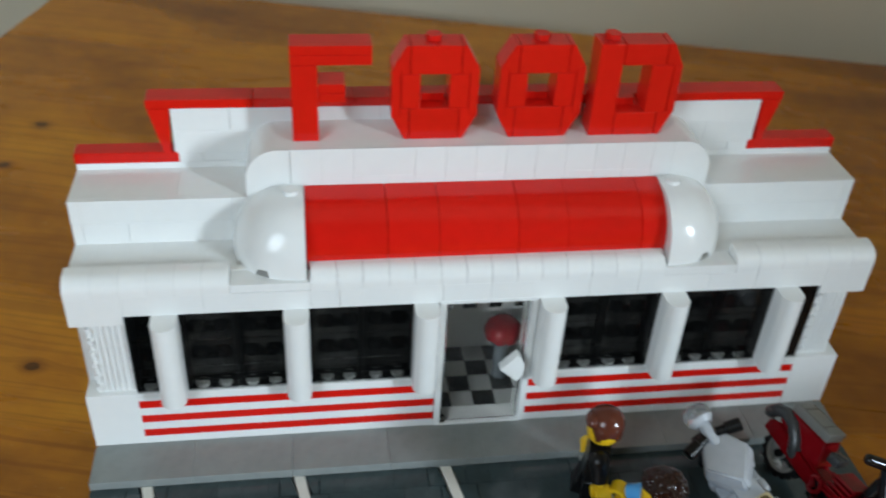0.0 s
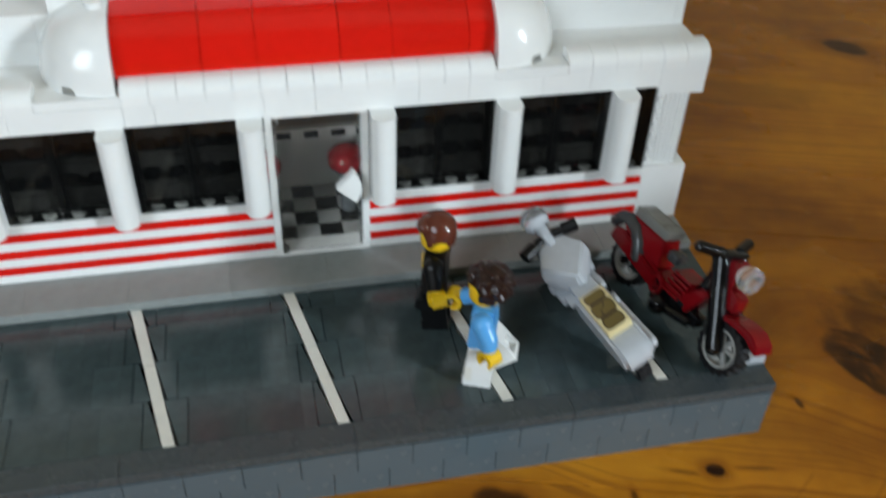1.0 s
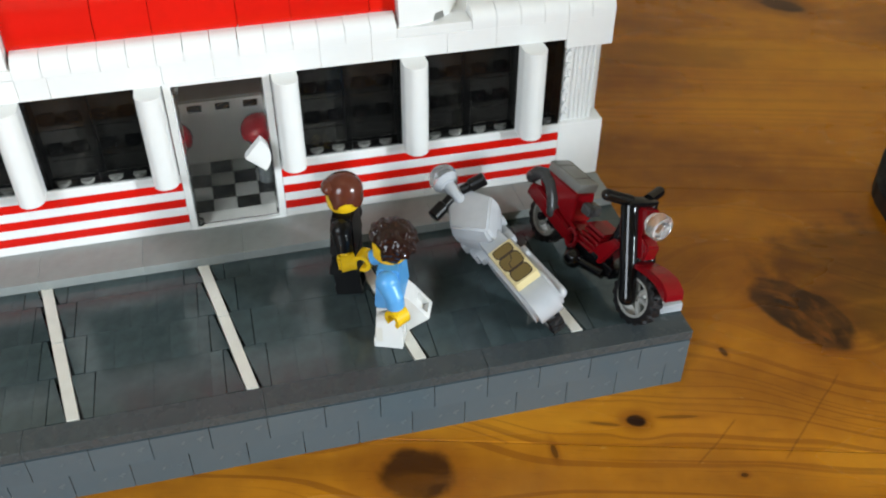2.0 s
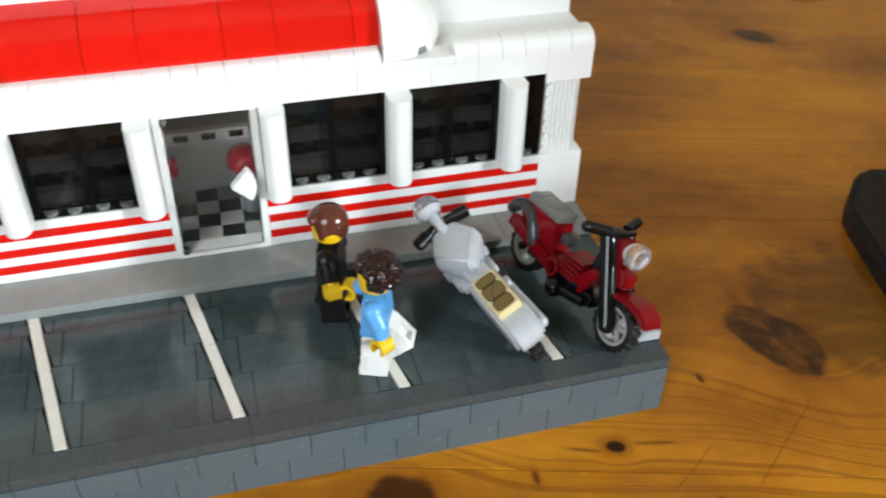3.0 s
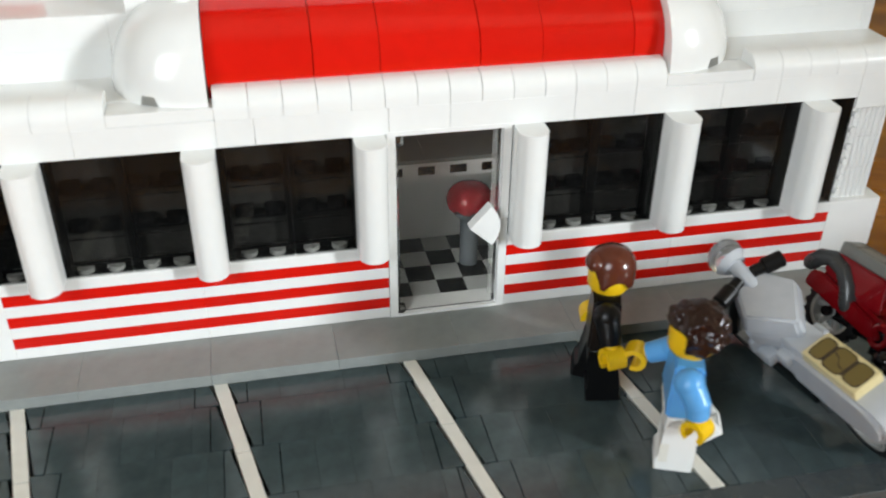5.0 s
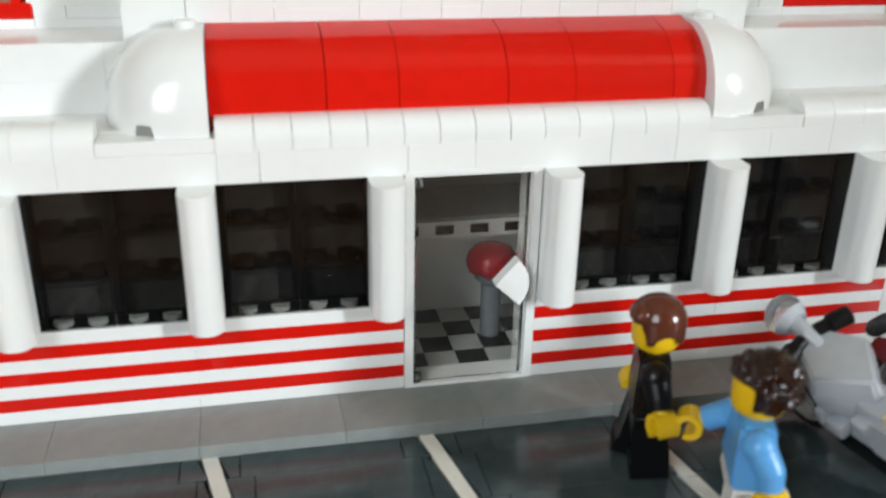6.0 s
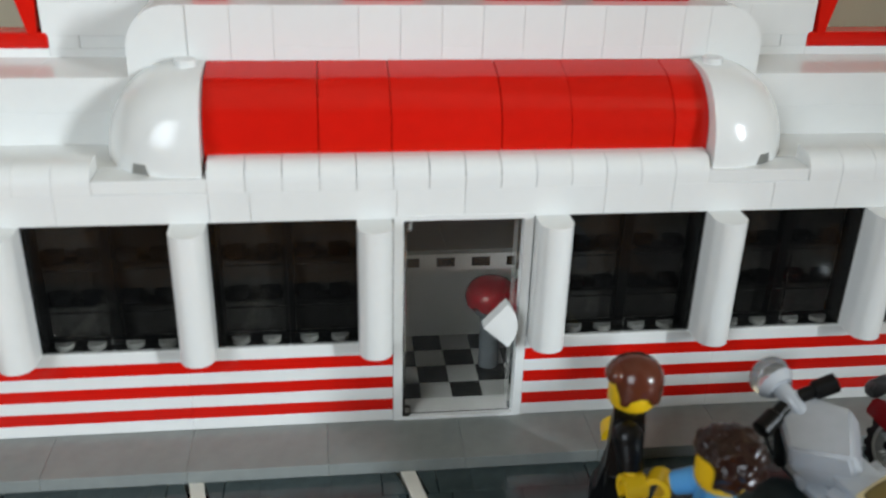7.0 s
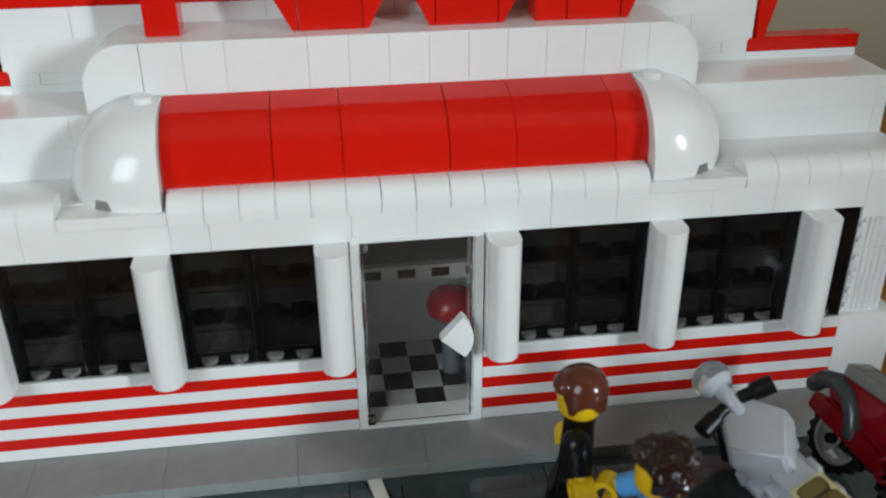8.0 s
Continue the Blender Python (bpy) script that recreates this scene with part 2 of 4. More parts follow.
        mark = math_("MULTIPLY", ramp_(aside, 0.0001, 0.0005, 0.4, 0.0), ramp_(along, (c - a).length * 0.4, (c - a).length * 0.5, 1.0, 0.0))
        colour = mix(mark, colour, (0.12, 0.035, 0.004))
    l.new(colour, b.inputs["Base Color"])
    b.inputs["Specular IOR Level"].default_value = 0.38
    l.new(ramp_(broad, 0.3, 0.7, 0.20, 0.34), b.inputs["Roughness"])
    bp = n.new("ShaderNodeBump")
    bp.inputs["Strength"].default_value, bp.inputs["Distance"].default_value = 0.08, 0.0005
    l.new(line, bp.inputs["Height"])
    l.new(bp.outputs[0], b.inputs["Normal"])
    return m


PINE = pine()


# ---- building helpers ----
def link(name, mesh, mat, parent=None, label=""):
    ob = new(name, mesh)
    if mat is not None and not mesh.materials:
        mesh.materials.append(mat)
    if parent is not None:
        ob.parent = parent
    return tagged(ob, label)


def part(name, bm, mat, parent=None, label="", smooth=False):
    me = bpy.data.meshes.new(name)
    bmesh.ops.recalc_face_normals(bm, faces=bm.faces)
    bm.to_mesh(me)
    bm.free()
    if smooth:
        me.shade_smooth()
        me.set_sharp_from_angle(angle=radians(42))
    return link(name, me, mat, parent, label)


def thing(name, label, category, at=None, group="", kind=""):
    ob = new(name)
    ob.empty_display_size = 0.01
    if at is not None:
        ob.matrix_world = at
    return tagged(ob, label, category, group, kind)


def box(bm, x0, x1, y0, y1, z0, z1, bevel=0.0, segments=1):
    m = Matrix.Translation(((x0 + x1) / 2, (y0 + y1) / 2, (z0 + z1) / 2)) @ Matrix.Diagonal((x1 - x0, y1 - y0, z1 - z0, 1))
    made = bmesh.ops.create_cube(bm, size=1, matrix=m)["verts"]
    if bevel:
        edges = list({e for v in made for e in v.link_edges})
        bmesh.ops.bevel(bm, geom=edges, offset=bevel, segments=segments, profile=0.5, affect="EDGES", clamp_overlap=True)


def prism(bm, outline, lo, hi, axis="y"):
    """A closed outline pushed along an axis; the outline's pairs are (x, z) for y, (y, z) for x, (x, y) for z."""
    def place(p, d):
        return {"x": (d, p[0], p[1]), "y": (p[0], d, p[1]), "z": (p[0], p[1], d)}[axis]
    a = [bm.verts.new(place(p, lo)) for p in outline]
    c = [bm.verts.new(place(p, hi)) for p in outline]
    k = len(outline)
    bm.faces.new(a)
    bm.faces.new(list(reversed(c)))
    for i in range(k):
        bm.faces.new((a[i], c[i], c[(i + 1) % k], a[(i + 1) % k]))


def rod(bm, p, q, r, r2=None, seg=16, caps=True):
    p, q = Vector(p), Vector(q)
    m = Matrix.Translation((p + q) / 2) @ (q - p).to_track_quat("Z", "Y").to_matrix().to_4x4()
    return bmesh.ops.create_cone(bm, cap_ends=caps, segments=seg, radius1=r, radius2=r if r2 is None else r2, depth=(q - p).length, matrix=m)["verts"]


def ball(bm, c, rx, ry=None, rz=None, u=20, v=12, turn=None):
    m = Matrix.Translation(c) @ (turn or Matrix()) @ Matrix.Diagonal((rx, ry or rx, rz or rx, 1))
    return bmesh.ops.create_uvsphere(bm, u_segments=u, v_segments=v, radius=1, matrix=m)["verts"]


def bend(bm, points, r, seg=12):
    """A round bar through the points, one closed skin with rounded ends."""
    pts = [Vector(p) for p in points]
    rings = []
    for i, p in enumerate(pts):
        way = (pts[min(i + 1, len(pts) - 1)] - pts[max(i - 1, 0)]).normalized()
        side = way.cross(Vector((0.13, 1, 0.07))).normalized()
        up = side.cross(way)
        ends = [(0.0, 1.0)]
        if i == 0:
            ends = [(-r * 0.9, 0.45), (-r * 0.5, 0.85), (0.0, 1.0)]
        if i == len(pts) - 1:
            ends = [(0.0, 1.0), (r * 0.5, 0.85), (r * 0.9, 0.45)]
        for push, k in ends:
            rings.append([bm.verts.new(p + way * push + (side * math.cos(2 * math.pi * j / seg) + up * math.sin(2 * math.pi * j / seg)) * r * k) for j in range(seg)])
    for p, q in zip(rings, rings[1:]):
        for j in range(seg):
            bm.faces.new((p[j], p[(j + 1) % seg], q[(j + 1) % seg], q[j]))
    bm.faces.new(rings[0])
    bm.faces.new(rings[-1])


def hoop(bm, outer, inner, lo, hi):
    """A frame between two outlines with equally many corners, pushed along y."""
    a, b_, c, d = ([bm.verts.new((p[0], y, p[1])) for p in o] for o, y in ((outer, lo), (inner, lo), (inner, hi), (outer, hi)))
    k = len(outer)
    for i in range(k):
        n_ = (i + 1) % k
        for p, q in ((a, b_), (b_, c), (c, d), (d, a)):
            bm.faces.new((p[i], p[n_], q[n_], q[i]))


BLOCKS = {}


def piece(name, x0, x1, y0, y1, z0, z1, mat, parent, gap=0.000028, bevel=0.0001):
    """One block with eased edges, a hair smaller than its cell; alike blocks share a mesh."""
    size = tuple(round(v, 6) for v in (x1 - x0 - 2 * gap, y1 - y0 - 2 * gap, z1 - z0))
    key = (size, mat.name, bevel)
    if key not in BLOCKS:
        bm = bmesh.new()
        a, b_, c = (v / 2 for v in size)
        box(bm, -a, a, -b_, b_, -c, c, min(bevel, min(size) * 0.3))
        me = bpy.data.meshes.new(name)
        bm.to_mesh(me)
        bm.free()
        me.materials.append(mat)
        BLOCKS[key] = me
    ob = link(name, BLOCKS[key], None, parent)
    ob.location = ((x0 + x1) / 2, (y0 + y1) / 2, (z0 + z1) / 2)
    return ob


def zz(p):
    """Height of a level counted in plates from the pavement's top."""
    return (p + 8) * P


def brick(name, x0, x1, y0, y1, p0, p1, mat, parent, **k):
    """A block given in studs and plates."""
    return piece(name, x0 * S, x1 * S, y0 * S, y1 * S, zz(p0), zz(p1), mat, parent, **k)


def sbox(bm, x0, x1, y0, y1, p0, p1, bevel=0.0, segments=1):
    box(bm, x0 * S, x1 * S, y0 * S, y1 * S, zz(p0), zz(p1), bevel, segments)

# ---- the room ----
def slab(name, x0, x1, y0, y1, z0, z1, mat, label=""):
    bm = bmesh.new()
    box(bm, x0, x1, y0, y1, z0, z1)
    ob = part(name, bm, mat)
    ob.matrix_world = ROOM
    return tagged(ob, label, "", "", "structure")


slab("floor", WEST - 0.1, EAST + 0.1, SOUTH - 0.1, NORTH + 0.1, LOW - 0.05, LOW, CARPET, "plain beige carpeted room floor")
slab("ceiling", WEST - 0.1, EAST + 0.1, SOUTH - 0.1, NORTH + 0.1, HIGH, HIGH + 0.05, CEILING_PAINT, "plain white painted ceiling")
slab("wall_north", WEST, EAST, NORTH, NORTH + 0.1, LOW, HIGH, CREAM_WALL, "plain cream painted wall behind the table")
slab("wall_west", WEST - 0.1, WEST, SOUTH - 0.1, NORTH + 0.1, LOW, HIGH, CREAM_WALL, "plain cream painted side wall")
# unseen pier, added to keep window light off the table's right side
slab("shade_pier", 1.0, 1.1, -0.478, NORTH, LOW, HIGH, CREAM_WALL, "unseen cream pier added to shade the table's right side")
slab("wall_east", EAST, EAST + 0.1, SOUTH - 0.1, NORTH + 0.1, LOW, HIGH, CREAM_WALL, "plain cream painted side wall")


def south_wall():
    bm = bmesh.new()
    last = WEST
    for u, z, w, h, _ in sorted(WINDOWS):
        box(bm, last, u - w / 2, SOUTH - 0.1, SOUTH, LOW, HIGH)
        box(bm, u - w / 2, u + w / 2, SOUTH - 0.1, SOUTH, LOW, z - h / 2)
        box(bm, u - w / 2, u + w / 2, SOUTH - 0.1, SOUTH, z + h / 2, HIGH)
        last = u + w / 2
    box(bm, last, EAST, SOUTH - 0.1, SOUTH, LOW, HIGH)
    ob = part("wall_south", bm, SHADED_WALL)
    ob.matrix_world = ROOM
    tagged(ob, "unseen wall darkened to cut fill light, with two window openings", "", "", "structure")
    t = 0.05
    for i, (u, z, w, h, _) in enumerate(WINDOWS):
        win = thing("window_%d" % (i + 1), "white painted window added unseen to light the room", "window", ROOM, kind="structure")
        w0, w1, h0, h1 = u - w / 2, u + w / 2, z - h / 2, z + h / 2
        bm = bmesh.new()
        box(bm, w0, w1, SOUTH - 0.09, SOUTH - 0.04, h0, h0 + t)
        box(bm, w0, w1, SOUTH - 0.09, SOUTH - 0.04, h1 - t, h1)
        for e in (w0 + t / 2, w1 - t / 2):
            box(bm, e - t / 2, e + t / 2, SOUTH - 0.09, SOUTH - 0.04, h0 + t, h1 - t)
        part("window_frame", bm, FRAME_PAINT, win)


south_wall()


# ---- the table ----
T_U0, T_U1, T_V0, T_V1 = -0.3545, 0.95, -0.463, 0.4226
table = thing("table", "orange varnished pine table with dark knots", "table", ROOM)
SEAMS = (T_V0, -0.3329, -0.2014, -0.0699, 0.0616, 0.1931, 0.3246, T_V1)
for v0, v1 in zip(SEAMS, SEAMS[1:]):
    bm = bmesh.new()
    box(bm, T_U0, T_U1, v0 + 0.0001, v1 - 0.0001, -0.03, 0, 0.00025)
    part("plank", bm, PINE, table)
for u in (T_U0 + 0.08, T_U1 - 0.08):
    for v in (T_V0 + 0.08, T_V1 - 0.08):
        bm = bmesh.new()
        box(bm, u - 0.03, u + 0.03, v - 0.03, v + 0.03, LOW, -0.03, 0.003)
        part("leg", bm, PINE, table)


# ---- the toy diner ----
diner = thing("toy_diner", "white and red toy brick diner with a car park", "toy building")
rng = random.Random(7)


def bed(name, x0, x1, y0, y1, p0, p1, mat, label="", parent=diner):
    bm = bmesh.new()
    sbox(bm, x0, x1, y0, y1, p0, p1)
    return part(name, bm, mat, parent, label)


# base: core, skirt of bricks, edge tiles
base = bed("base", -15.96, 15.96, -9.7, 8, -8, -2.1, SLATE, "dark grey brick base")


def row_of(name, cuts, y0, y1, p0, p1, mat, parent, **k):
    for a, b_ in zip(cuts, cuts[1:]):
        slack = {"gap": rng.choice((0.000015, 0.00002, 0.00003, 0.00005))} if mat is WHITE and not k else k
        brick(name, a, b_, y0, y1, p0, p1, mat, parent, **slack)


row_of("brick", [-16] + [v + 0.15 for v in range(-15, 16, 2)] + [16], -10.2, -9.7, -8, -5, SLATE, base, gap=0.0001, bevel=0.00001)
row_of("brick", list(range(-16, 17, 2)), -10.2, -9.7, -5, -2.3, SLATE, base, gap=0.0001, bevel=0.00001)
row_of("tile", [-16, -8, 0, 8, 16], -10.23, -9.2, -2, -1, EDGE_GREY, base)


# car park: rows of tiles with slanting white bay lines set into them
def line_x(y, k):
    return -1.70 + 6.05 * k + (-2 - y) * 0.19


lot = bed("car_park", -16, 16, -9.2, -2, -2.1, -1.9, BLACK, "dark grey tiled car park with white bay lines")
ROWS_Y = ((-3, -2, -2.5, -0.88), (-5, -3, -2.03, -0.5), (-7, -5, -1.66, -0.04), (-9.2, -7, -1.25, 0.34))
HALF = 0.21
for y0, y1, left, right in ROWS_Y:
    edges = [-16] + [v for k in range(-2, 3) for v in (left + 6.05 * k, right + 6.05 * k)] + [16]
    for i in range(0, len(edges), 2):
        a, b_ = edges[i], edges[i + 1]
        cuts = [a]
        while b_ - cuts[-1] > 1.4:
            cuts.append(cuts[-1] + rng.choice((1, 1, 2)))
        cuts = [c for c in cuts if c < b_ - 0.4] + [b_]
        for c, d in zip(cuts, cuts[1:]):
            ob = brick("tile", c, d, y0, y1, -1.9, -1 + rng.uniform(-0.006, 0.006), ASPHALT, lot, gap=0.000012, bevel=0.00003)
            ob.rotation_euler = (radians(rng.uniform(-0.3, 0.3)), radians(rng.uniform(-0.3, 0.3)) / max(1.0, d - c), 0)
    for k in range(-2, 3):
        for side in (-1, 1):
            bm = bmesh.new()
            far, near = (0.14, 0.03) if side < 0 else (0.03, 0.14)
            out = (left if side < 0 else right) + 6.05 * k - side * 0.032
            quad = [(out, y1 - 0.026), (out, y0 + 0.026),
                    (line_x(y0, k) + side * (HALF + near), y0 + 0.026), (line_x(y1, k) + side * (HALF + far), y1 - 0.026)]
            prism(bm, [(x * S, y * S) for x, y in quad], zz(-1.9), zz(-1.0) + rng.uniform(-0.00003, 0.00003), "z")
            part("cut_tile", bm, ASPHALT, lot)
for k in range(-2, 3):
    for y0, y1 in ((-5.2, -2.02), (-9.18, -5.24)):
        bm = bmesh.new()
        quad = [(line_x(y1, k) - HALF, y1), (line_x(y0, k) - HALF, y0), (line_x(y0, k) + HALF, y0), (line_x(y1, k) + HALF, y1)]
        prism(bm, [(x * S, y * S) for x, y in quad], zz(-1.9), zz(-0.93), "z")
        part("bay_line", bm, CREAM, lot, "narrow white bay line")

# pavement
walkway = bed("pavement", -16, 16, -1.96, 0.9, -2.1, -1.0, GREY, "light grey tiled pavement")
row_of("tile", list(range(-16, 17, 4)), -2, 0, -1, 0, GREY, walkway)

# front wall: striped plates, corner blocks, fluted corner posts
bm = bmesh.new()
for a, b_ in ((-15.9, -2), (2, 15.9)):
    sbox(bm, a, b_, 0.5, 1, 0.02, 6.9)
wall = part("front_wall", bm, WHITE, diner, "white front wall with red stripes")
for p in range(7):
    for a, b_ in ((-14, -8), (-8, -2), (2, 8), (8, 14)):
        brick("plate", a, b_, 0, 0.98, p, p + 1, RED if p % 2 else WHITE, wall, gap=0.00002, bevel=0.00008)
for a in (-16, 14):
    brick("corner_block", a, a + 2, 0, 1, 0, 7, WHITE, wall)


def fluted_post(x0, x1, dots):
    post = bed("corner_post", x0, x1, 0.35, 1.5, 7, 16, WHITE, "white fluted corner post")
    n = 7
    for p in (7, 10, 13):
        bm = bmesh.new()
        w = (x1 - x0) / n
        for i in range(n):
            c = x0 + (i + 0.5) * w
            rod(bm, (c * S, 0.35 * S, zz(p)), (c * S, 0.35 * S, zz(p + 2.95)), w * 0.42 * S, seg=10)
        part("fluted_brick", bm, WHITE, post, smooth=True)
        bm = bmesh.new()
        for dz in (0.8, 2.2):
            rod(bm, (dots * S, 0.35 * S, zz(p + dz)), (dots * S, 0.12 * S, zz(p + dz)), 0.0011, 0.0009, seg=14)
        part("knob", bm, WHITE, post, smooth=True)


fluted_post(-15.55, -14.0, -15.4)
fluted_post(14.1, 15.55, 14.25)

# half-round columns between the windows
for x in (-12.5, -7.58, -2.53, 2.53, 7.6, 12.5):
    bm = bmesh.new()
    arc = [(x * S + 0.49 * S * math.cos(math.radians(a)), -0.5 * S + 0.49 * S * math.sin(math.radians(a))) for a in range(180, 361, 12)]
    prism(bm, arc + [((x + 0.49) * S, 0.9 * S), ((x - 0.49) * S, 0.9 * S)], zz(7.0), zz(17.0) - 0.00002, "z")
    part("column", bm, WHITE, diner, "white half-round column", smooth=True)


# windows: dark frames, smoked panes in three rows, studs showing at the foot of each pane
def window(x0, wide):
    bm = bmesh.new()
    # the jambs run from the panes to the back, right up to the columns
    lo, hi = max(x0 - 0.13, -13.99), min(x0 + wide + 0.13, 13.95)
    for a, b_ in ((lo, x0 + 0.11), (min(x0 + wide, hi) - 0.02, hi)):
        sbox(bm, a, b_, 0.14, 0.96, 7, 17)
    if wide > 2:
        sbox(bm, x0 + 1.85, x0 + 2.15, 0.59, 0.96, 7, 17)
    sbox(bm, x0, x0 + wide, 0.57, 0.96, 16.75, 17)
    sbox(bm, x0, x0 + wide, 0.19, 0.95, 7.0, 7.05)
    sbox(bm, x0 + 0.05, x0 + wide - 0.05, 0.45, 0.57, 7.0, 7.55)
    frame_ = part("window", bm, JET, diner, "window of dark smoked panes")
    step = 10 / 3
    spans = ((x0 + 0.02, x0 + 1.99), (x0 + 2.01, x0 + 3.98)) if wide > 2 else ((x0 + 0.02, x0 + wide - 0.02),)
    for a, b_ in spans:
        for r in range(3):
            left, right = (lo if a < x0 + 1 else a), (hi if b_ > x0 + wide - 1 else b_)
            pane = brick("pane", left, right, 0.04, 0.12, 7 + r * step - (0 if r else 0.12), 7 + (r + 1) * step - 0.04, SMOKE, frame_, gap=0.00001, bevel=0.00004)
            pane.rotation_euler = (radians(rng.uniform(-0.5, 0.5)), 0, radians(rng.uniform(-0.5, 0.5)))
            # opaque sheet whose dark colour stands in for the shaded inside
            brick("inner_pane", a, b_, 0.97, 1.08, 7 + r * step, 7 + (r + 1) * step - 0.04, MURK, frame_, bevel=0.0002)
            pane.visible_shadow = False
        studs = [a + 0.53, b_ - 0.53] if b_ - a > 1 else [(a + b_) / 2]
        for x in studs:
            for r in range(3):
                bm = bmesh.new()
                y, r_, top = (0.43, 0.0021, 7.42) if r == 0 else (0.78, 0.0024, 7.65)
                rod(bm, (x * S, y * S, zz(7 + r * step)), (x * S, y * S, zz(top + r * step)), r_, seg=18)
                part("stud", bm, STUD_GREY if r == 0 else BLACK, frame_, smooth=True)
        for r in (1, 2):
            brick("ledge", a + 0.18, b_ - 0.18, 0.58, 0.95, 7 + r * step - 0.35, 7 + r * step, JET, frame_, bevel=0.0002)


for x in (-12, -7, 3, 8):
    window(x, 4)
for x in (-14, 13):
    window(x, 1)

# doorway with a glazed door
bm = bmesh.new()
hoop(bm, [(-1.99 * S, zz(0)), (1.99 * S, zz(0)), (1.99 * S, zz(17.2)), (-1.99 * S, zz(17.2))],
     [(-1.72 * S, zz(0.25)), (1.72 * S, zz(0.25)), (1.72 * S, zz(16.85)), (-1.72 * S, zz(16.85))], -0.03 * S, 0.97 * S)
door = part("door", bm, WHITE, diner, "glazed door in a white frame with a white handle")
glass = brick("door_glass", -1.68, 1.68, 0.10, 0.2, 0.3, 16.8, TINTED, door)
glass.visible_shadow = False
for a, b_ in ((-1.69, -1.60), (1.60, 1.69)):
    flange = brick("door_flange", a, b_, 0.21, 0.85, 0.3, 16.8, CLEAR, door)
    flange.visible_shadow = False
for z in (0.6, 16.3):
    bm = bmesh.new()
    rod(bm, (-1.6 * S, 0.15 * S, zz(z) - 0.001), (-1.6 * S, 0.15 * S, zz(z) + 0.001), 0.0013, seg=12)
    part("hinge", bm, CLEAR, door, smooth=True)
bm = bmesh.new()
arc = [(0.62 * S, zz(8.55))]
for a in range(-42, 49, 9):
    arc.append(((0.62 + 1.02 * math.cos(math.radians(a))) * S, zz(8.55) + 1.02 * S * math.sin(math.radians(a))))
prism(bm, arc, -0.42 * S, -0.02 * S, "y")
part("door_handle", bm, WHITE, door, "white quarter-round handle")
bm = bmesh.new()
rod(bm, (1.1 * S, -0.1 * S, zz(8.55)), (1.1 * S, 0.12 * S, zz(8.55)), 0.0022)
part("handle_stud", bm, WHITE, door)

# inside: chequered floor, counter, stools, back and side walls
inner = bed("diner_floor", -15, 15, 0.9, 7.5, -1.5, -0.9, WHITE, "black and white chequered floor")
row_of("tile", [-15, -6], 0.98, 5, -0.9, 0, PALE, inner)
row_of("tile", [6, 15], 0.98, 5, -0.9, 0, PALE, inner)
brick("tile", -1.72, 1.72, 0.25, 0.98, -0.9, 0, PALE, inner)
for x in range(-6, 6):
    for y in range(1, 5):
        brick("tile", x, x + 1, y, y + 1, -0.9, 0, BLACK if (x + y) % 2 else OFF_WHITE, inner)
counter = bed("counter", -12, 12, 5, 6.6, -0.9, 9.4, WHITE, "pale counter with a band of black tiles")
row_of("counter_band", [-12, -8, -4, 0, 4, 8, 12], 3.8, 5, 8.0, 9.5, WHITE, counter)
row_of("counter_top", [-12, -6, 0, 6, 12], 3.8, 6.8, 9.5, 9.9, GREY, counter)
for i in range(-9, 10):
    c = 1.18 * i
    brick("black_tile", c - 0.31, c + 0.31, 3.74, 3.9, 8.42, 9.2, BLACK, counter)
shell = bed("back_wall", -16, 16, 7.5, 8, 0, 19.2, WHITE, "white inner and outer walls")
for a, b_ in ((-16, -15.4), (15.4, 16)):
    brick("side_wall", a, b_, 1, 7.5, 0, 19.2, WHITE, shell)


def lathe(bm, x, y, rings, seg=24):
    """A round body about an upright axis; the rings are (radius, level) in studs and plates."""
    prev = None
    for r, z in rings:
        ring = [bm.verts.new(((x + max(r, 0.01) * math.cos(2 * math.pi * i / seg)) * S, (y + max(r, 0.01) * math.sin(2 * math.pi * i / seg)) * S, zz(z))) for i in range(seg)]
        if prev:
            for i in range(seg):
                bm.faces.new((prev[i], prev[(i + 1) % seg], ring[(i + 1) % seg], ring[i]))
        else:
            bm.faces.new(ring)
        prev = ring
    bm.faces.new(prev)


def stool(x, y):
    bm = bmesh.new()
    lathe(bm, x, y, [(0.0, 0.0), (0.34, 0.0), (0.34, 5.0), (0.0, 5.0)])
    post = part("stool", bm, STOOL_GREY, diner, "counter stool with a dark red seat", smooth=True)
    bm = bmesh.new()
    lathe(bm, x, y, [(0.0, 4.7), (0.34, 4.7), (0.58, 5.2), (0.62, 5.7), (0.0, 5.7)])
    part("collar", bm, STOOL_GREY, post, smooth=True)
    bm = bmesh.new()
    lathe(bm, x, y, [(0.0, 8.1), (0.42, 8.03), (0.66, 7.75), (0.82, 7.2), (0.88, 6.6), (0.84, 6.1), (0.66, 5.75), (0.0, 5.72)])
    for v in bm.verts:
        d = Vector((v.co.x - x * S, v.co.y - y * S))
        if v.co.z < zz(6.3) and d.length > 0.5 * S:
            v.co.z += 0.0007 * math.cos(8 * math.atan2(d.y, d.x))
    part("seat", bm, SEAT_RED, post, "dark red domed seat", smooth=True)


stool(1.45, 3.0)
stool(-2.27, 3.0)

# cornice: flat fascia, rounded edge pieces, terrace behind
cornice = bed("cornice", -16, 16, 0.06, 3, 17.6, 20.0, WHITE, "white cornice with a rounded edge")
row_of("fascia_brick", [-14, -11, -7, -5.9, -1.9, 0, 4, 6, 9, 11, 14], 0, 1, 17, 19.2, WHITE, cornice)
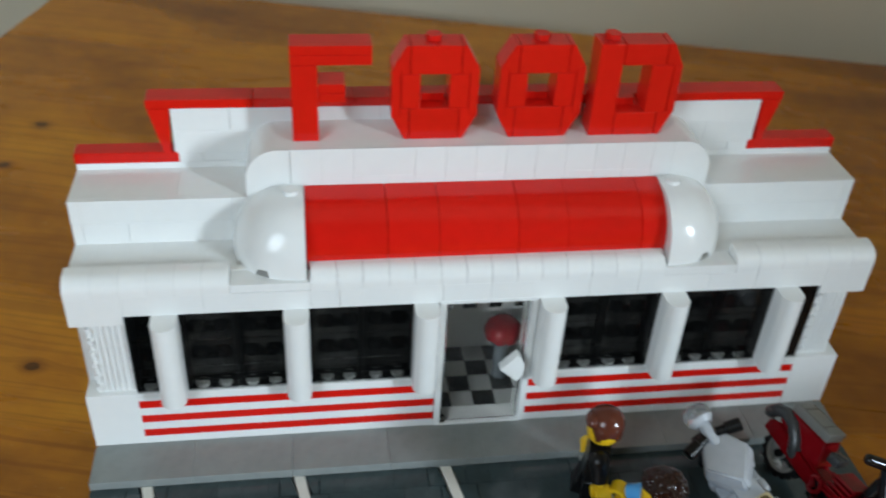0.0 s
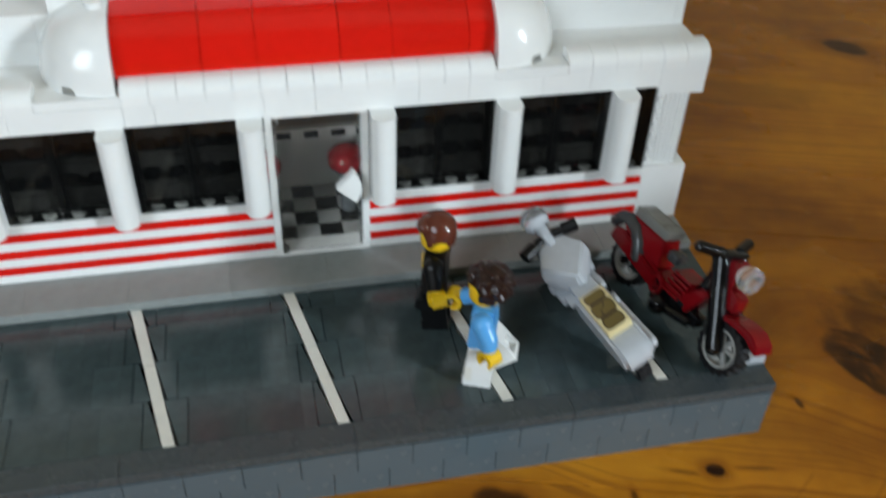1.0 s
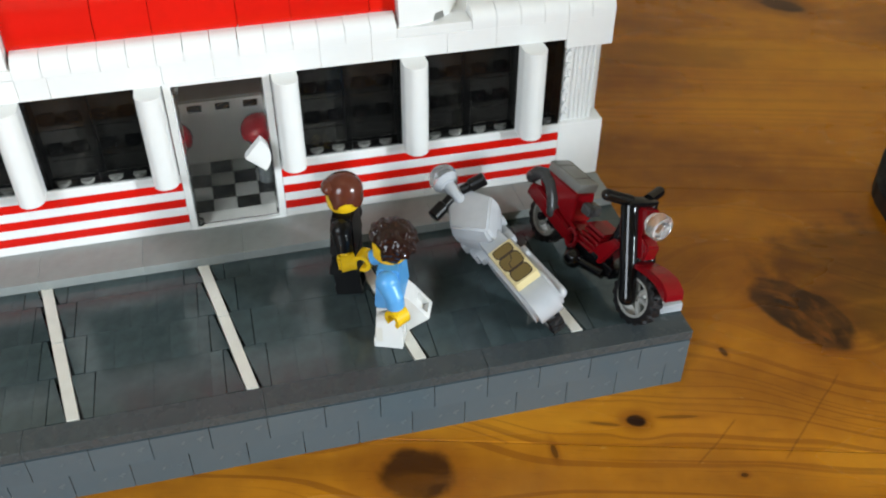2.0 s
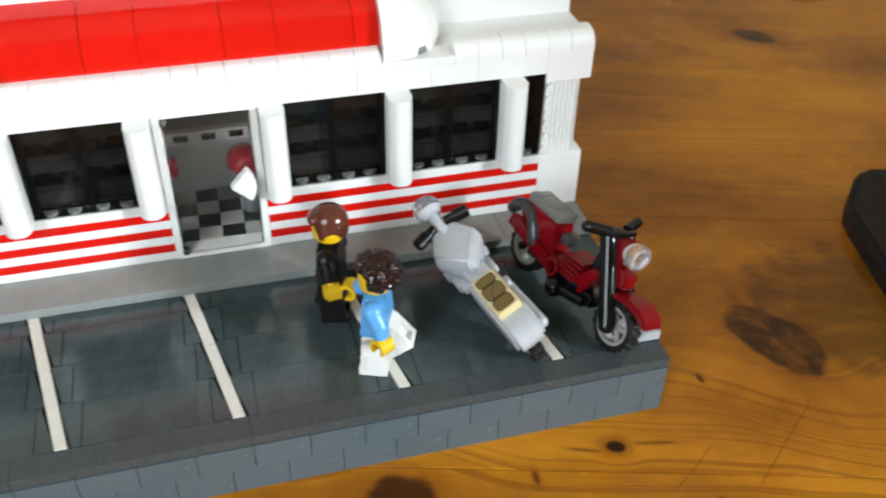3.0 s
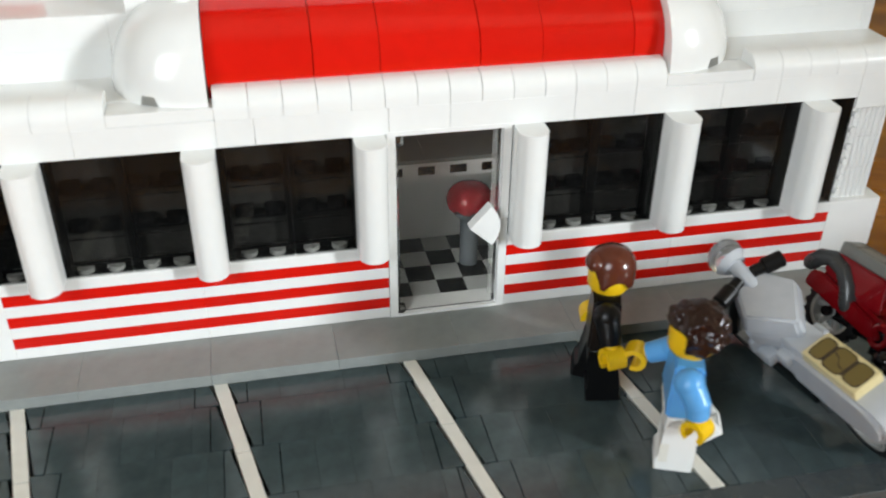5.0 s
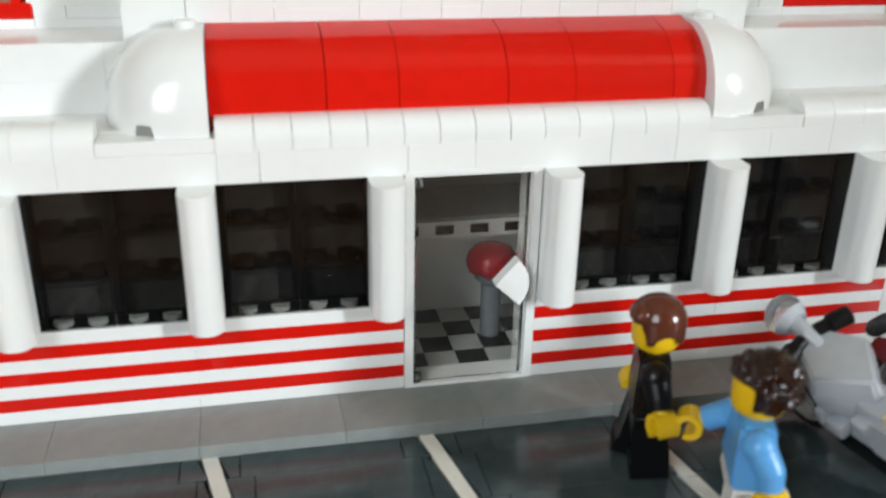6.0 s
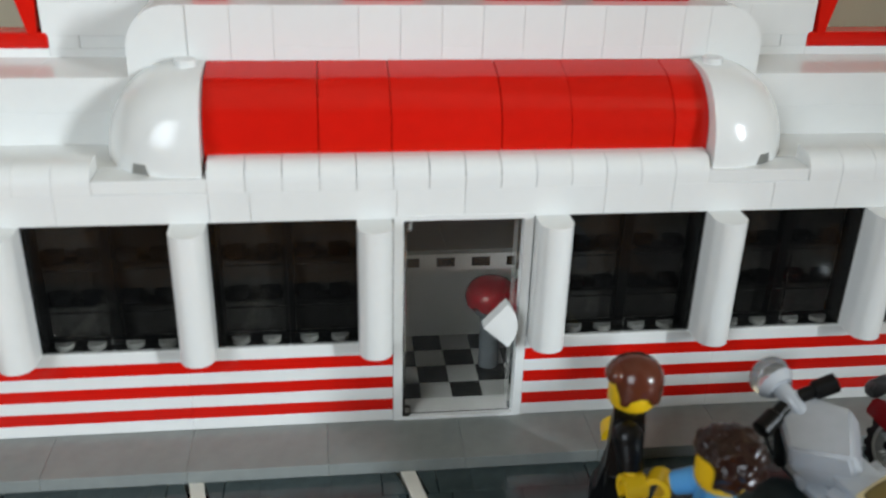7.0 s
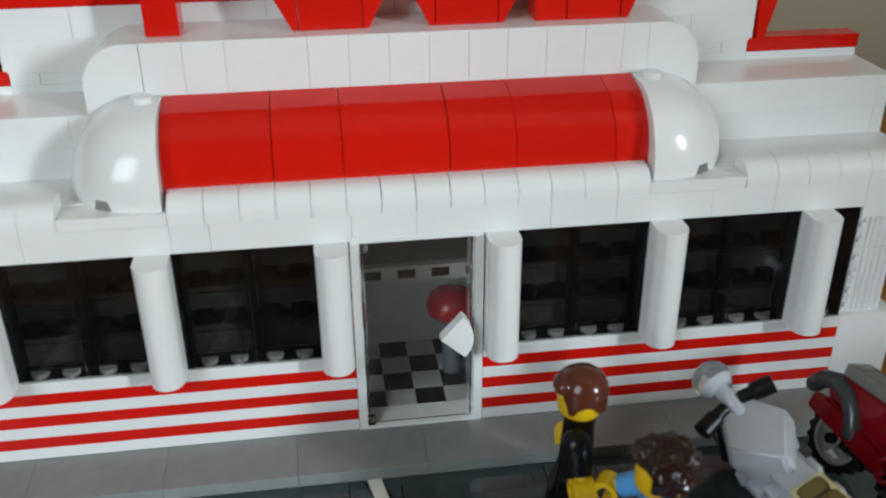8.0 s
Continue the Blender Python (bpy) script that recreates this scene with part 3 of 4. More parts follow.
for a in (-16, 14):
    brick("fascia_brick", a, a + 2, 0, 1, 16, 19.2, WHITE, cornice)
bm = bmesh.new()
sbox(bm, -15.9, 15.9, 0.9, 7.6, 19.3, 20.0)
part("roof_slab", bm, WHITE, cornice)


def edge_mesh(w, g):
    """Rounded edge piece: upright face that rolls over into the top."""
    bm = bmesh.new()
    out = [(0.98, 19.2), (0.0, 19.2), (0.0, 19.75)]
    for i in range(1, 9):
        a = math.pi / 2 * i / 8
        out.append((0.62 - 0.62 * math.cos(a), 19.75 + 1.45 * math.sin(a)))
    out.append((0.98, 21.2))
    prism(bm, [(y * S, zz(p)) for y, p in out], g * S, (w - g) * S, "x")
    me = bpy.data.meshes.new("edge_piece")
    bmesh.ops.recalc_face_normals(bm, faces=bm.faces)
    bm.to_mesh(me)
    bm.free()
    me.shade_smooth()
    me.set_sharp_from_angle(angle=radians(40))
    me.materials.append(WHITE)
    return me


EDGES = [edge_mesh(1, 0.004), edge_mesh(1, 0.005), edge_mesh(1, 0.012)]
for x in list(range(-16, -10)) + list(range(-7, 7)) + list(range(10, 16)):
    ob = link("edge_piece", rng.choice(EDGES), None, cornice)
    ob.location = (x * S, rng.uniform(-0.00003, 0.00003), rng.uniform(-0.00002, 0.00002))
for cuts in ([-16, -15.1, -13, -11, -7], [7, 11, 13, 16]):
    row_of("terrace_tile", cuts, 1, 3, 19.3, 20.2, WHITE, cornice, gap=0.000008, bevel=0.00003)
row_of("terrace_tile", [-10, -7], 0.02, 1, 19.25, 20.15, WHITE, cornice)
row_of("terrace_tile", [7, 10], 0.02, 1, 19.25, 20.15, WHITE, cornice)

# upper storey: riser and second terrace
upper = bed("upper_tier", -15.98, 15.98, 3.1, 6.1, 20.0, 24.9, WHITE, "white stepped upper tier")
for p0, p1, cuts in ((20.0, 22.55, [-16, -15.6, -13.9, -9.9, 9, 15.6, 16]), (22.55, 25.1, [-16, -15.6, -9.9, 9, 15.6, 16])):
    row_of("riser_brick", cuts, 3, 3.2, p0, p1, WHITE, upper)
row_of("terrace_tile", [-16, -12, -9, 9, 12, 16], 3.2, 5.5, 24.2, 25.1, WHITE, upper, gap=0.000008, bevel=0.00003)


# domes at both ends of the red barrel
def dome(side):
    bm = bmesh.new()
    na, nt = 20, 12
    cx, cy = side * 7.13, 3.0
    grid = []
    for j in range(nt + 1):
        t = math.pi / 2 * j / nt
        r, h = 0.75 + 2.08 * math.cos(t) ** 0.95, 20.2 + 6.1 * math.sin(t) ** 0.95
        ring = []
        for i in range(na + 1):
            a = math.pi / 2 * i / na
            ca, sa = math.cos(a) ** 0.82, math.sin(a) ** 0.82
            ring.append(bm.verts.new(((cx + side * r * ca) * S, (cy - r * sa) * S, zz(h))))
        grid.append(ring)
    for i in (2, 3, 4, 12, 13, 14):
        for j in range(4):
            grid[j][i].co.z = max(grid[j][i].co.z, zz(20.95 + 0.05 * j))
    for j in range(nt):
        for i in range(na):
            bm.faces.new((grid[j][i], grid[j][i + 1], grid[j + 1][i + 1], grid[j + 1][i]))
    foot = [bm.verts.new((v.co.x, v.co.y, zz(19.3) if v.co.z < zz(20.5) else zz(20.9))) for v in grid[0]]
    for i in range(na):
        bm.faces.new((foot[i], foot[i + 1], grid[0][i + 1], grid[0][i]))
    corner_low, corner_top = bm.verts.new((cx * S, cy * S, zz(19.3))), bm.verts.new((cx * S, cy * S, zz(26.3)))
    bm.faces.new(grid[nt] + [corner_top])
    bm.faces.new(foot + [corner_low])
    bm.faces.new([corner_low, foot[0]] + [g[0] for g in grid] + [corner_top])
    bm.faces.new([corner_low, corner_top] + [g[na] for g in reversed(grid)] + [foot[na]])
    d = part("dome", bm, WHITE, diner, "glossy white quarter dome", smooth=True)
    bm = bmesh.new()
    rod(bm, ((cx + side * 0.5) * S, 2.5 * S, zz(25.6)), ((cx + side * 0.5) * S, 2.5 * S, zz(26.75)), 0.0024, seg=18)
    part("dome_stud", bm, WHITE, d, smooth=True)


dome(-1)
dome(1)

# red barrel between the domes, in two courses
BARREL = [(0.8, 20.0), (0.8, 21.6), (0.82, 22.4), (0.9, 23.2), (1.05, 23.9), (1.27, 24.55), (1.55, 25.15), (1.85, 25.6), (2.1, 25.85), (2.98, 26.3)]


def barrel_piece(x0, x1, curve):
    bm = bmesh.new()
    out = [(y * S, zz(p)) for y, p in curve] + [(2.98 * S, zz(curve[0][1]))]
    if out[-2] == out[-1]:
        out.pop()
    prism(bm, out, (x0 + rng.uniform(0.007, 0.020)) * S, (x1 - rng.uniform(0.007, 0.016)) * S, "x")
    return part("curved_brick", bm, RED, barrel, smooth=True)


barrel = bed("barrel", -6.95, 6.95, 1.2, 2.9, 20.0, 23.5, RED, "glossy red half-round barrel above the door")
cuts = [-7.12, -4, -2, 1.1, 3.1, 6.1, 7.12]
for a, b_ in zip(cuts, cuts[1:]):
    barrel_piece(a, b_, BARREL)


# white panel above the barrel, with rounded upper corners
def panel_outline(w, top, r):
    out = [(-w, 25.0), (w, 25.0)]
    for cx, a0 in ((w - r, 0), (-w + r, 90)):
        for i in range(9):
            a = math.radians(a0 + 90 * i / 8)
            out.append((cx + r * math.cos(a), top - r * 2.5 + r * 2.5 * math.sin(a)))
    return [(x * S, zz(p)) for x, p in out]


bm = bmesh.new()
prism(bm, panel_outline(9.3, 30.2, 1.25), 3.06 * S, 5.6 * S, "y")
panel = part("sign_panel", bm, WHITE, diner, "white panel with rounded upper corners", smooth=True)
cuts = [-7.6 + 1.2 * i for i in range(13)]
i = 0
while i < 12:
    n = rng.choice((1, 1, 2))
    n = min(n, 12 - i)
    a, b_ = cuts[i], cuts[i + n]
    if n == 2 or rng.random() < 0.3:
        brick("panel_tile", a, b_, 3.0, 3.1, 25.0, 27.2, WHITE, panel)
        brick("panel_tile", a, b_, 3.0, 3.1, 27.2, 30.2, WHITE, panel)
    else:
        brick("panel_tile", a, b_, 3.0, 3.1, 25.0, 30.2, WHITE, panel)
    i += n
for side in (-1, 1):
    bm = bmesh.new()
    out = [(7.62, 25.0), (9.3, 25.0)] + [(8.05 + 1.25 * math.cos(math.radians(a)), 27.075 + 3.125 * math.sin(math.radians(a))) for a in range(0, 91, 10)] + [(7.62, 30.2)]
    prism(bm, [(side * x * S, zz(p)) for x, p in out], 3.0 * S, 3.08 * S, "y")
    part("rounded_tile", bm, WHITE, panel)
end_x = cuts[12]
brick("panel_tile", end_x, 7.62, 3.0, 3.1, 25.0, 30.2, WHITE, panel)

# crest with its red border
crest = bed("crest", -15.98, 15.98, 5.45, 6.08, 24.9, 25.74, WHITE, "white stepped crest edged in red")
row_of("plate", [-16, -12, -6, 0, 6, 12, 16], 5.37, 6.14, 25.0, 25.75, WHITE, crest)
brick("plate", -12, -11.1, 5.37, 6.37, 25.75, 26.7, WHITE, crest)
brick("plate", 11.1, 12, 5.37, 6.37, 25.75, 26.7, WHITE, crest)
brick("brick", -11.1, 11.1, 5.4, 6.37, 25.75, 26.7, WHITE, crest)
for p0, p1, cs in ((26.7, 29.2, [-12.15, -9.0, -6, -3, 0, 3, 6, 9.9, 12.15]), (29.2, 31.68, [-12.15, -9.9, -7, -4, 0, 3, 6, 8, 12.15])):
    row_of("brick", cs, 5.37, 6.37, p0, p1, WHITE, crest)
for side in (-1, 1):
    a, b_ = sorted((side * 12, side * 16.05))
    brick("red_plate", a, b_, 5.33, 6.2, 25.75, 26.95, RED, crest, bevel=0.0004)
    bm = bmesh.new()
    prism(bm, [(side * x * S, zz(p)) for x, p in ((12.3, 26.7), (12.55, 26.95), (13.0, 31.68), (12.17, 31.68))], 5.33 * S, 6.4 * S, "y")
    part("red_slope", bm, RED, crest)
row_of("red_plate", [-13.05, -9, -5, -1, 3, 7, 13.05], 5.33, 6.38, 31.68, 32.65, RED, crest, bevel=0.0003)


# the four letters of the sign
LY0, LY1, L0, L1 = 3.65, 4.75, 30.2, 39.9


def letter_block(parent, outline):
    bm = bmesh.new()
    prism(bm, [(x * S, zz(p)) for x, p in outline], LY0 * S, LY1 * S, "y")
    bmesh.ops.bevel(bm, geom=bm.edges[:], offset=0.00015, segments=1, affect="EDGES")
    return part("brick", bm, RED, parent)


def rect(x0, x1, p0, p1, g=0.016):
    return [(x0 + g, p0 + g), (x1 - g, p0 + g), (x1 - g, p1 - g), (x0 + g, p1 - g)]


def letter(first, label):
    bm = bmesh.new()
    prism(bm, [(x * S, zz(p)) for x, p in first], LY0 * S, LY1 * S, "y")
    bmesh.ops.bevel(bm, geom=bm.edges[:], offset=0.00015, segments=1, affect="EDGES")
    return part("letter", bm, RED, diner, label)


def letter_stud(parent, x):
    bm = bmesh.new()
    rod(bm, (x * S, 4.25 * S, zz(39.95)), (x * S, 4.25 * S, zz(40.5)), 0.0024, seg=18)
    part("stud", bm, RED, parent, smooth=True)


ef = letter(rect(-7.47, -6.45, L0, 38.0), "red brick-built letter F")
letter_block(ef, rect(-7.47, -4.44, 39.0, 39.95))
letter_block(ef, rect(-7.47, -4.44, 38.0, 39.0))
letter_block(ef, rect(-6.45, -5.43, 34.2, 35.2))
letter_block(ef, rect(-6.45, -5.43, 35.2, 36.15))


def oh(x0):
    x1 = x0 + 3.37
    h0, h1 = x0 + 1.13, x1 - 1.15
    o = letter(rect(x0 + 0.72, x1 - 0.72, 37.0, L1), "red brick-built letter O")
    letter_block(o, rect(x0 + 0.72, x1 - 0.72, L0, 33.5))
    letter_block(o, rect(x0 + 0.38, h0, 33.5, 37.0))
    letter_block(o, rect(h1, x1 - 0.38, 33.5, 37.0))
    for sx, e in ((1, x0), (-1, x1)):
        letter_block(o, [(e + sx * 0.02, 32.7), (e + sx * 0.37, 32.7), (e + sx * 0.37, 37.6), (e + sx * 0.02, 37.6)])
        letter_block(o, [(e + sx * 0.71, L1 - 0.02), (e + sx * 0.55, L1 - 0.02), (e + sx * 0.03, 37.62), (e + sx * 0.38, 37.62), (e + sx * 0.38, 37.01), (e + sx * 0.71, 37.01)])
        letter_block(o, [(e + sx * 0.71, L0 + 0.02), (e + sx * 0.55, L0 + 0.02), (e + sx * 0.03, 32.68), (e + sx * 0.38, 32.68), (e + sx * 0.38, 33.49), (e + sx * 0.71, 33.49)])
    brick("clip", x0 + 1.25, x0 + 2.15, 4.3, 4.72, 33.52, 34.3, RED, o)
    letter_stud(o, x0 + 1.62)


oh(-3.75)
oh(0.36)
dee = letter(rect(4.15, 5.15, L0, L1), "red brick-built letter D")
letter_block(dee, rect(5.15, 6.85, 37.7, L1))
letter_block(dee, rect(5.15, 6.85, L0, 32.7))
letter_block(dee, rect(6.3, 7.2, 32.7, 37.7))
letter_block(dee, [(7.22, 32.7), (7.55, 32.7), (7.55, 37.7), (7.22, 37.7)])
letter_block(dee, [(6.87, 37.72), (7.53, 37.72), (7.1, L1 - 0.02), (6.87, L1 - 0.02)])
letter_block(dee, [(6.87, 32.68), (7.53, 32.68), (7.1, L0 + 0.02), (6.87, L0 + 0.02)])
brick("clip", 5.3, 6.1, 4.3, 4.72, 32.72, 33.5, RED, dee)
letter_stud(dee, 4.75)


# ---- loose toys ----
LOT = zz(-1)
MM = 0.001


def part_mm(name, parent, mat, build, label="", smooth=True):
    """A part whose builder works in millimetres in the toy's own axes: x ahead, y left, z up."""
    bm = bmesh.new()
    build(bm)
    bmesh.ops.scale(bm, vec=(MM, MM, MM), verts=bm.verts)
    return part(name, bm, mat, parent, label, smooth)


def ring_sector(bm, c, r0, r1, a0, a1, y0, y1, n=14):
    """Part of a ring in the x-z plane between two angles, as wide as y0 to y1."""
    out = [(c[0] + r1 * math.cos(math.radians(a0 + (a1 - a0) * i / n)), c[1] + r1 * math.sin(math.radians(a0 + (a1 - a0) * i / n))) for i in range(n + 1)]
    out += [(c[0] + r0 * math.cos(math.radians(a1 + (a0 - a1) * i / n)), c[1] + r0 * math.sin(math.radians(a1 + (a0 - a1) * i / n))) for i in range(n + 1)]
    prism(bm, out, y0, y1, "y")


def block(bm, x0, x1, y0, y1, z0, z1, bevel=0.5, segments=2):
    box(bm, x0, x1, y0, y1, z0, z1, bevel, segments)


def wheel(bike, x, r=8.6, w=4.6):
    def tyre(bm):
        seg = 72
        rings = []
        for i in range(seg):
            t = 1.0 if i % 4 < 2 else 0.0
            prof = [(r - 2.3, -w / 2), (r - 0.9, -w / 2), (r - 0.7 + 0.7 * t, -w * 0.42), (r - 0.6 + 0.7 * t, -w * 0.1), (r - 0.6 + 0.7 * (1 - t), w * 0.1),
                    (r - 0.7 + 0.7 * (1 - t), w * 0.42), (r - 0.9, w / 2), (r - 2.3, w / 2)]
            a = 2 * math.pi * (i + (0.4 if i % 2 else 0)) / seg
            rings.append([bm.verts.new((x + q * math.cos(a), y, r + q * math.sin(a))) for q, y in prof])
        for i in range(seg):
            p, q = rings[i], rings[(i + 1) % seg]
            for j in range(len(p)):
                k = (j + 1) % len(p)
                bm.faces.new((p[j], p[k], q[k], q[j]))
    tyre_ob = part_mm("wheel", bike, RUBBER, tyre, "black rubber tyre with chunky tread")

    def rim(bm):
        ring_sector(bm, (x, r), r - 3.2, r - 2.25, 0, 360, -w / 2 + 0.2, w / 2 - 0.2, 28)
        rod(bm, (x, -w / 2, r), (x, w / 2, r), 1.5, seg=14)
        for i in range(6):
            a = math.pi / 3 * i
            c, s = math.cos(a), math.sin(a)
            rod(bm, (x + 1.2 * c, 0, r + 1.2 * s), (x + (r - 3) * c, 0, r + (r - 3) * s), 0.85, seg=8)
    part_mm("rim", tyre_ob, STEEL, rim, "silver spoked rim")


def grips(bike, x, z, reach, back, r=1.9, drop=0.0):
    """Round-ended grips on either side of the steering head."""
    for s in (-1, 1):
        part_mm("grip", bike, BLACK, lambda bm: (rod(bm, (x, s * 3.5, z), (x - back, s * reach, z + drop), r, seg=14),
                                                  ball(bm, (x - back, s * reach, z + drop), r, u=14, v=8)), "black handlebar grip")


def stub_grips(bike, x, z, reach, back, r):
    """Short fat grips with flat ends on a thinner bar."""
    for s in (-1, 1):
        def build(bm):
            inner_, end = Vector((x, s * 2.0, z)), Vector((x - back, s * reach, z + 0.2))
            at = lambda k: inner_.lerp(end, k)
            rod(bm, inner_, at(0.5), r * 0.72, seg=16)
            rod(bm, at(0.36), at(0.40), r * 0.8, r, seg=16)
            rod(bm, at(0.40), at(0.97), r, seg=16)
            rod(bm, at(0.97), end, r, r * 0.86, seg=16)
        part_mm("grip", bike, JET, build, "short black handlebar grip")


def red_motorcycle(at):
    bike = thing("toy_motorcycle", "dark red toy motorcycle leaning on its stand", "toy motorcycle", at, "parked toy motorcycles")
    wheel(bike, 25)
    wheel(bike, -20.5)
    part_mm("chassis", bike, BLACK, lambda bm: (block(bm, -20, 14, -2.2, 2.2, 7, 11), block(bm, -6, 8, -3.4, 3.4, 5, 12),
                                                rod(bm, (-21, -4, 8.6), (-21, 4, 8.6), 1.4), rod(bm, (8, 0, 9), (11, 0, 28), 2.2)))

    def frame_(bm):
        prism(bm, [(-12, 10), (-27, 17.5), (-28, 20), (-24, 20.5), (-10, 15), (4, 12), (10, 20), (14, 20), (9, 9.5), (0, 8.5)], -3.2, 3.2, "y")
        bmesh.ops.bevel(bm, geom=bm.edges[:], offset=0.5, segments=2, affect="EDGES")
    part_mm("frame", bike, DARK_RED, frame_)

    def guard(bm, s):
        prism(bm, [(-30, 12.5), (-29.5, 16.5), (-26, 17.6), (-7, 13.2), (-4, 9.6), (-8, 8.8)], min(s * 2.9, s * 5.0), max(s * 2.9, s * 5.0), "y")
        bmesh.ops.bevel(bm, geom=bm.edges[:], offset=0.5, segments=2, affect="EDGES")
    for s in (-1, 1):
        part_mm("side_guard", bike, DARK_RED, lambda bm: guard(bm, s))

    def cylinder_block(bm):
        for i in range(5):
            block(bm, -3 + i * 0.6, 5 + i * 0.6, -4.0, 4.0, 11 + i * 1.8, 12.1 + i * 1.8, 0.25, 1)
        for s in (-1, 1):
            for k in range(10):
                a, c = 2 * math.pi * k / 10, 2 * math.pi * (k + 1) / 10
                rod(bm, (-4.5 + 2.3 * math.cos(a), s * 4.2, 11 + 2.9 * math.sin(a)), (-4.5 + 2.3 * math.cos(c), s * 4.2, 11 + 2.9 * math.sin(c)), 0.8, seg=8)
    part_mm("engine", bike, DARK_RED, cylinder_block, "ribbed dark red engine block")
    part_mm("exhaust", bike, BLACK, lambda bm: (ball(bm, (0.5, -5.4, 6.6), 3.3), rod(bm, (0.5, -5, 6.4), (12, -3, 8), 1.6)), "black exhaust with a ball end")

    def saddle_block(bm):
        prism(bm, [(-22, 17), (-25, 24.0), (-9, 24.0), (-7, 15)], -3.9, 3.9, "y")
        bmesh.ops.bevel(bm, geom=bm.edges[:], offset=0.4, segments=2, affect="EDGES")
    part_mm("saddle_block", bike, DARK_RED, saddle_block)
    seat = part_mm("seat", bike, SEAT_GREY, lambda bm: block(bm, -25, -9, -4, 4, 24.2, 27.4, 0.35), "grey tile seat with printed lines")

    def print_lines(bm):
        for x in (-21.5, -13):
            block(bm, x - 0.2, x + 0.2, -3.4, 3.4, 27.35, 27.44, 0, 1)
        for y in (-3.4, 3.2):
            block(bm, -23.5, -10.5, y, y + 0.25, 27.35, 27.44, 0, 1)
    part_mm("seat_print", seat, INK, print_lines, smooth=False)
    arc = [(-31, 0, 18.0), (-29, 0, 20.6), (-25.5, 0, 21.9), (-21.5, 0, 20.6), (-18.3, 0, 17.2), (-16.4, 0, 13)]
    part_mm("rear_fender", bike, IRON, lambda bm: bend(bm, [(p, -3.6, q) for p, _, q in arc], 2.3), "curved grey rear fender")
    part_mm("tank", bike, IRON, lambda bm: block(bm, -7, -2.5, -2.6, 2.6, 19.0, 22.6, 0.8), "small grey tank block")
    part_mm("fork", bike, BLACK, lambda bm: [rod(bm, (24.5, s * 3.9, 8.6), (12, s * 3.9, 33), 2.7, seg=16) for s in (-1, 1)] and
            [ball(bm, (24.5, s * 3.9, 8.6), 2.7, u=14, v=8) for s in (-1, 1)] and block(bm, 10.6, 14.6, -5.4, 5.4, 30.5, 35, 0.5), "black front fork")
    grips(bike, 11.6, 34.0, 10.8, 3.2, 1.8, 0.6)

    def nose(bm):
        prism(bm, [(12, 33), (18.4, 34.5), (19, 26), (23.5, 25), (23.5, 20.4), (18, 19.5), (14, 26)], -2.6, 2.6, "y")
        bmesh.ops.bevel(bm, geom=bm.edges[:], offset=0.5, segments=2, affect="EDGES")
    part_mm("nose", bike, DARK_RED, nose)

    def front_guard(bm):
        prism(bm, [(21, 18.6), (28, 20.4), (33, 20.2), (36.6, 18.2), (37.6, 15.6), (35.9, 15.8), (34.4, 17.2), (32, 18.3), (28, 18.6), (21, 17.2)], -3.9, 3.9, "y")
        bmesh.ops.bevel(bm, geom=bm.edges[:], offset=0.35, segments=2, affect="EDGES")
    def lens(bm):
        # a short clear drum: rim, recessed face and a round stud in its middle
        ways = [(0.0, 3.5), (0.6, 4.1), (3.0, 4.1), (3.6, 3.8), (3.6, 3.0), (2.7, 2.6), (2.7, 2.2), (4.4, 2.1), (4.7, 1.7), (4.7, 0.02)]
        seg, prev = 28, None
        for d, r in [(0.0, 0.02)] + ways:
            ring = [bm.verts.new((20.0 + d, r * math.cos(2 * math.pi * i / seg), 31.3 + r * math.sin(2 * math.pi * i / seg))) for i in range(seg)]
            if prev:
                for i in range(seg):
                    bm.faces.new((prev[i], prev[(i + 1) % seg], ring[(i + 1) % seg], ring[i]))
            else:
                bm.faces.new(ring)
            prev = ring
        bm.faces.new(prev)
    lamp_ = part_mm("headlight", bike, LENS, lens, "clear round headlight")
    part_mm("reflector", lamp_, WHITE, lambda bm: rod(bm, (18.3, 0, 31.3), (19.9, 0, 31.3), 2.6, 3.6, seg=28))
    part_mm("front_mudguard", bike, DARK_RED, front_guard, "dark red front mudguard")
    return bike


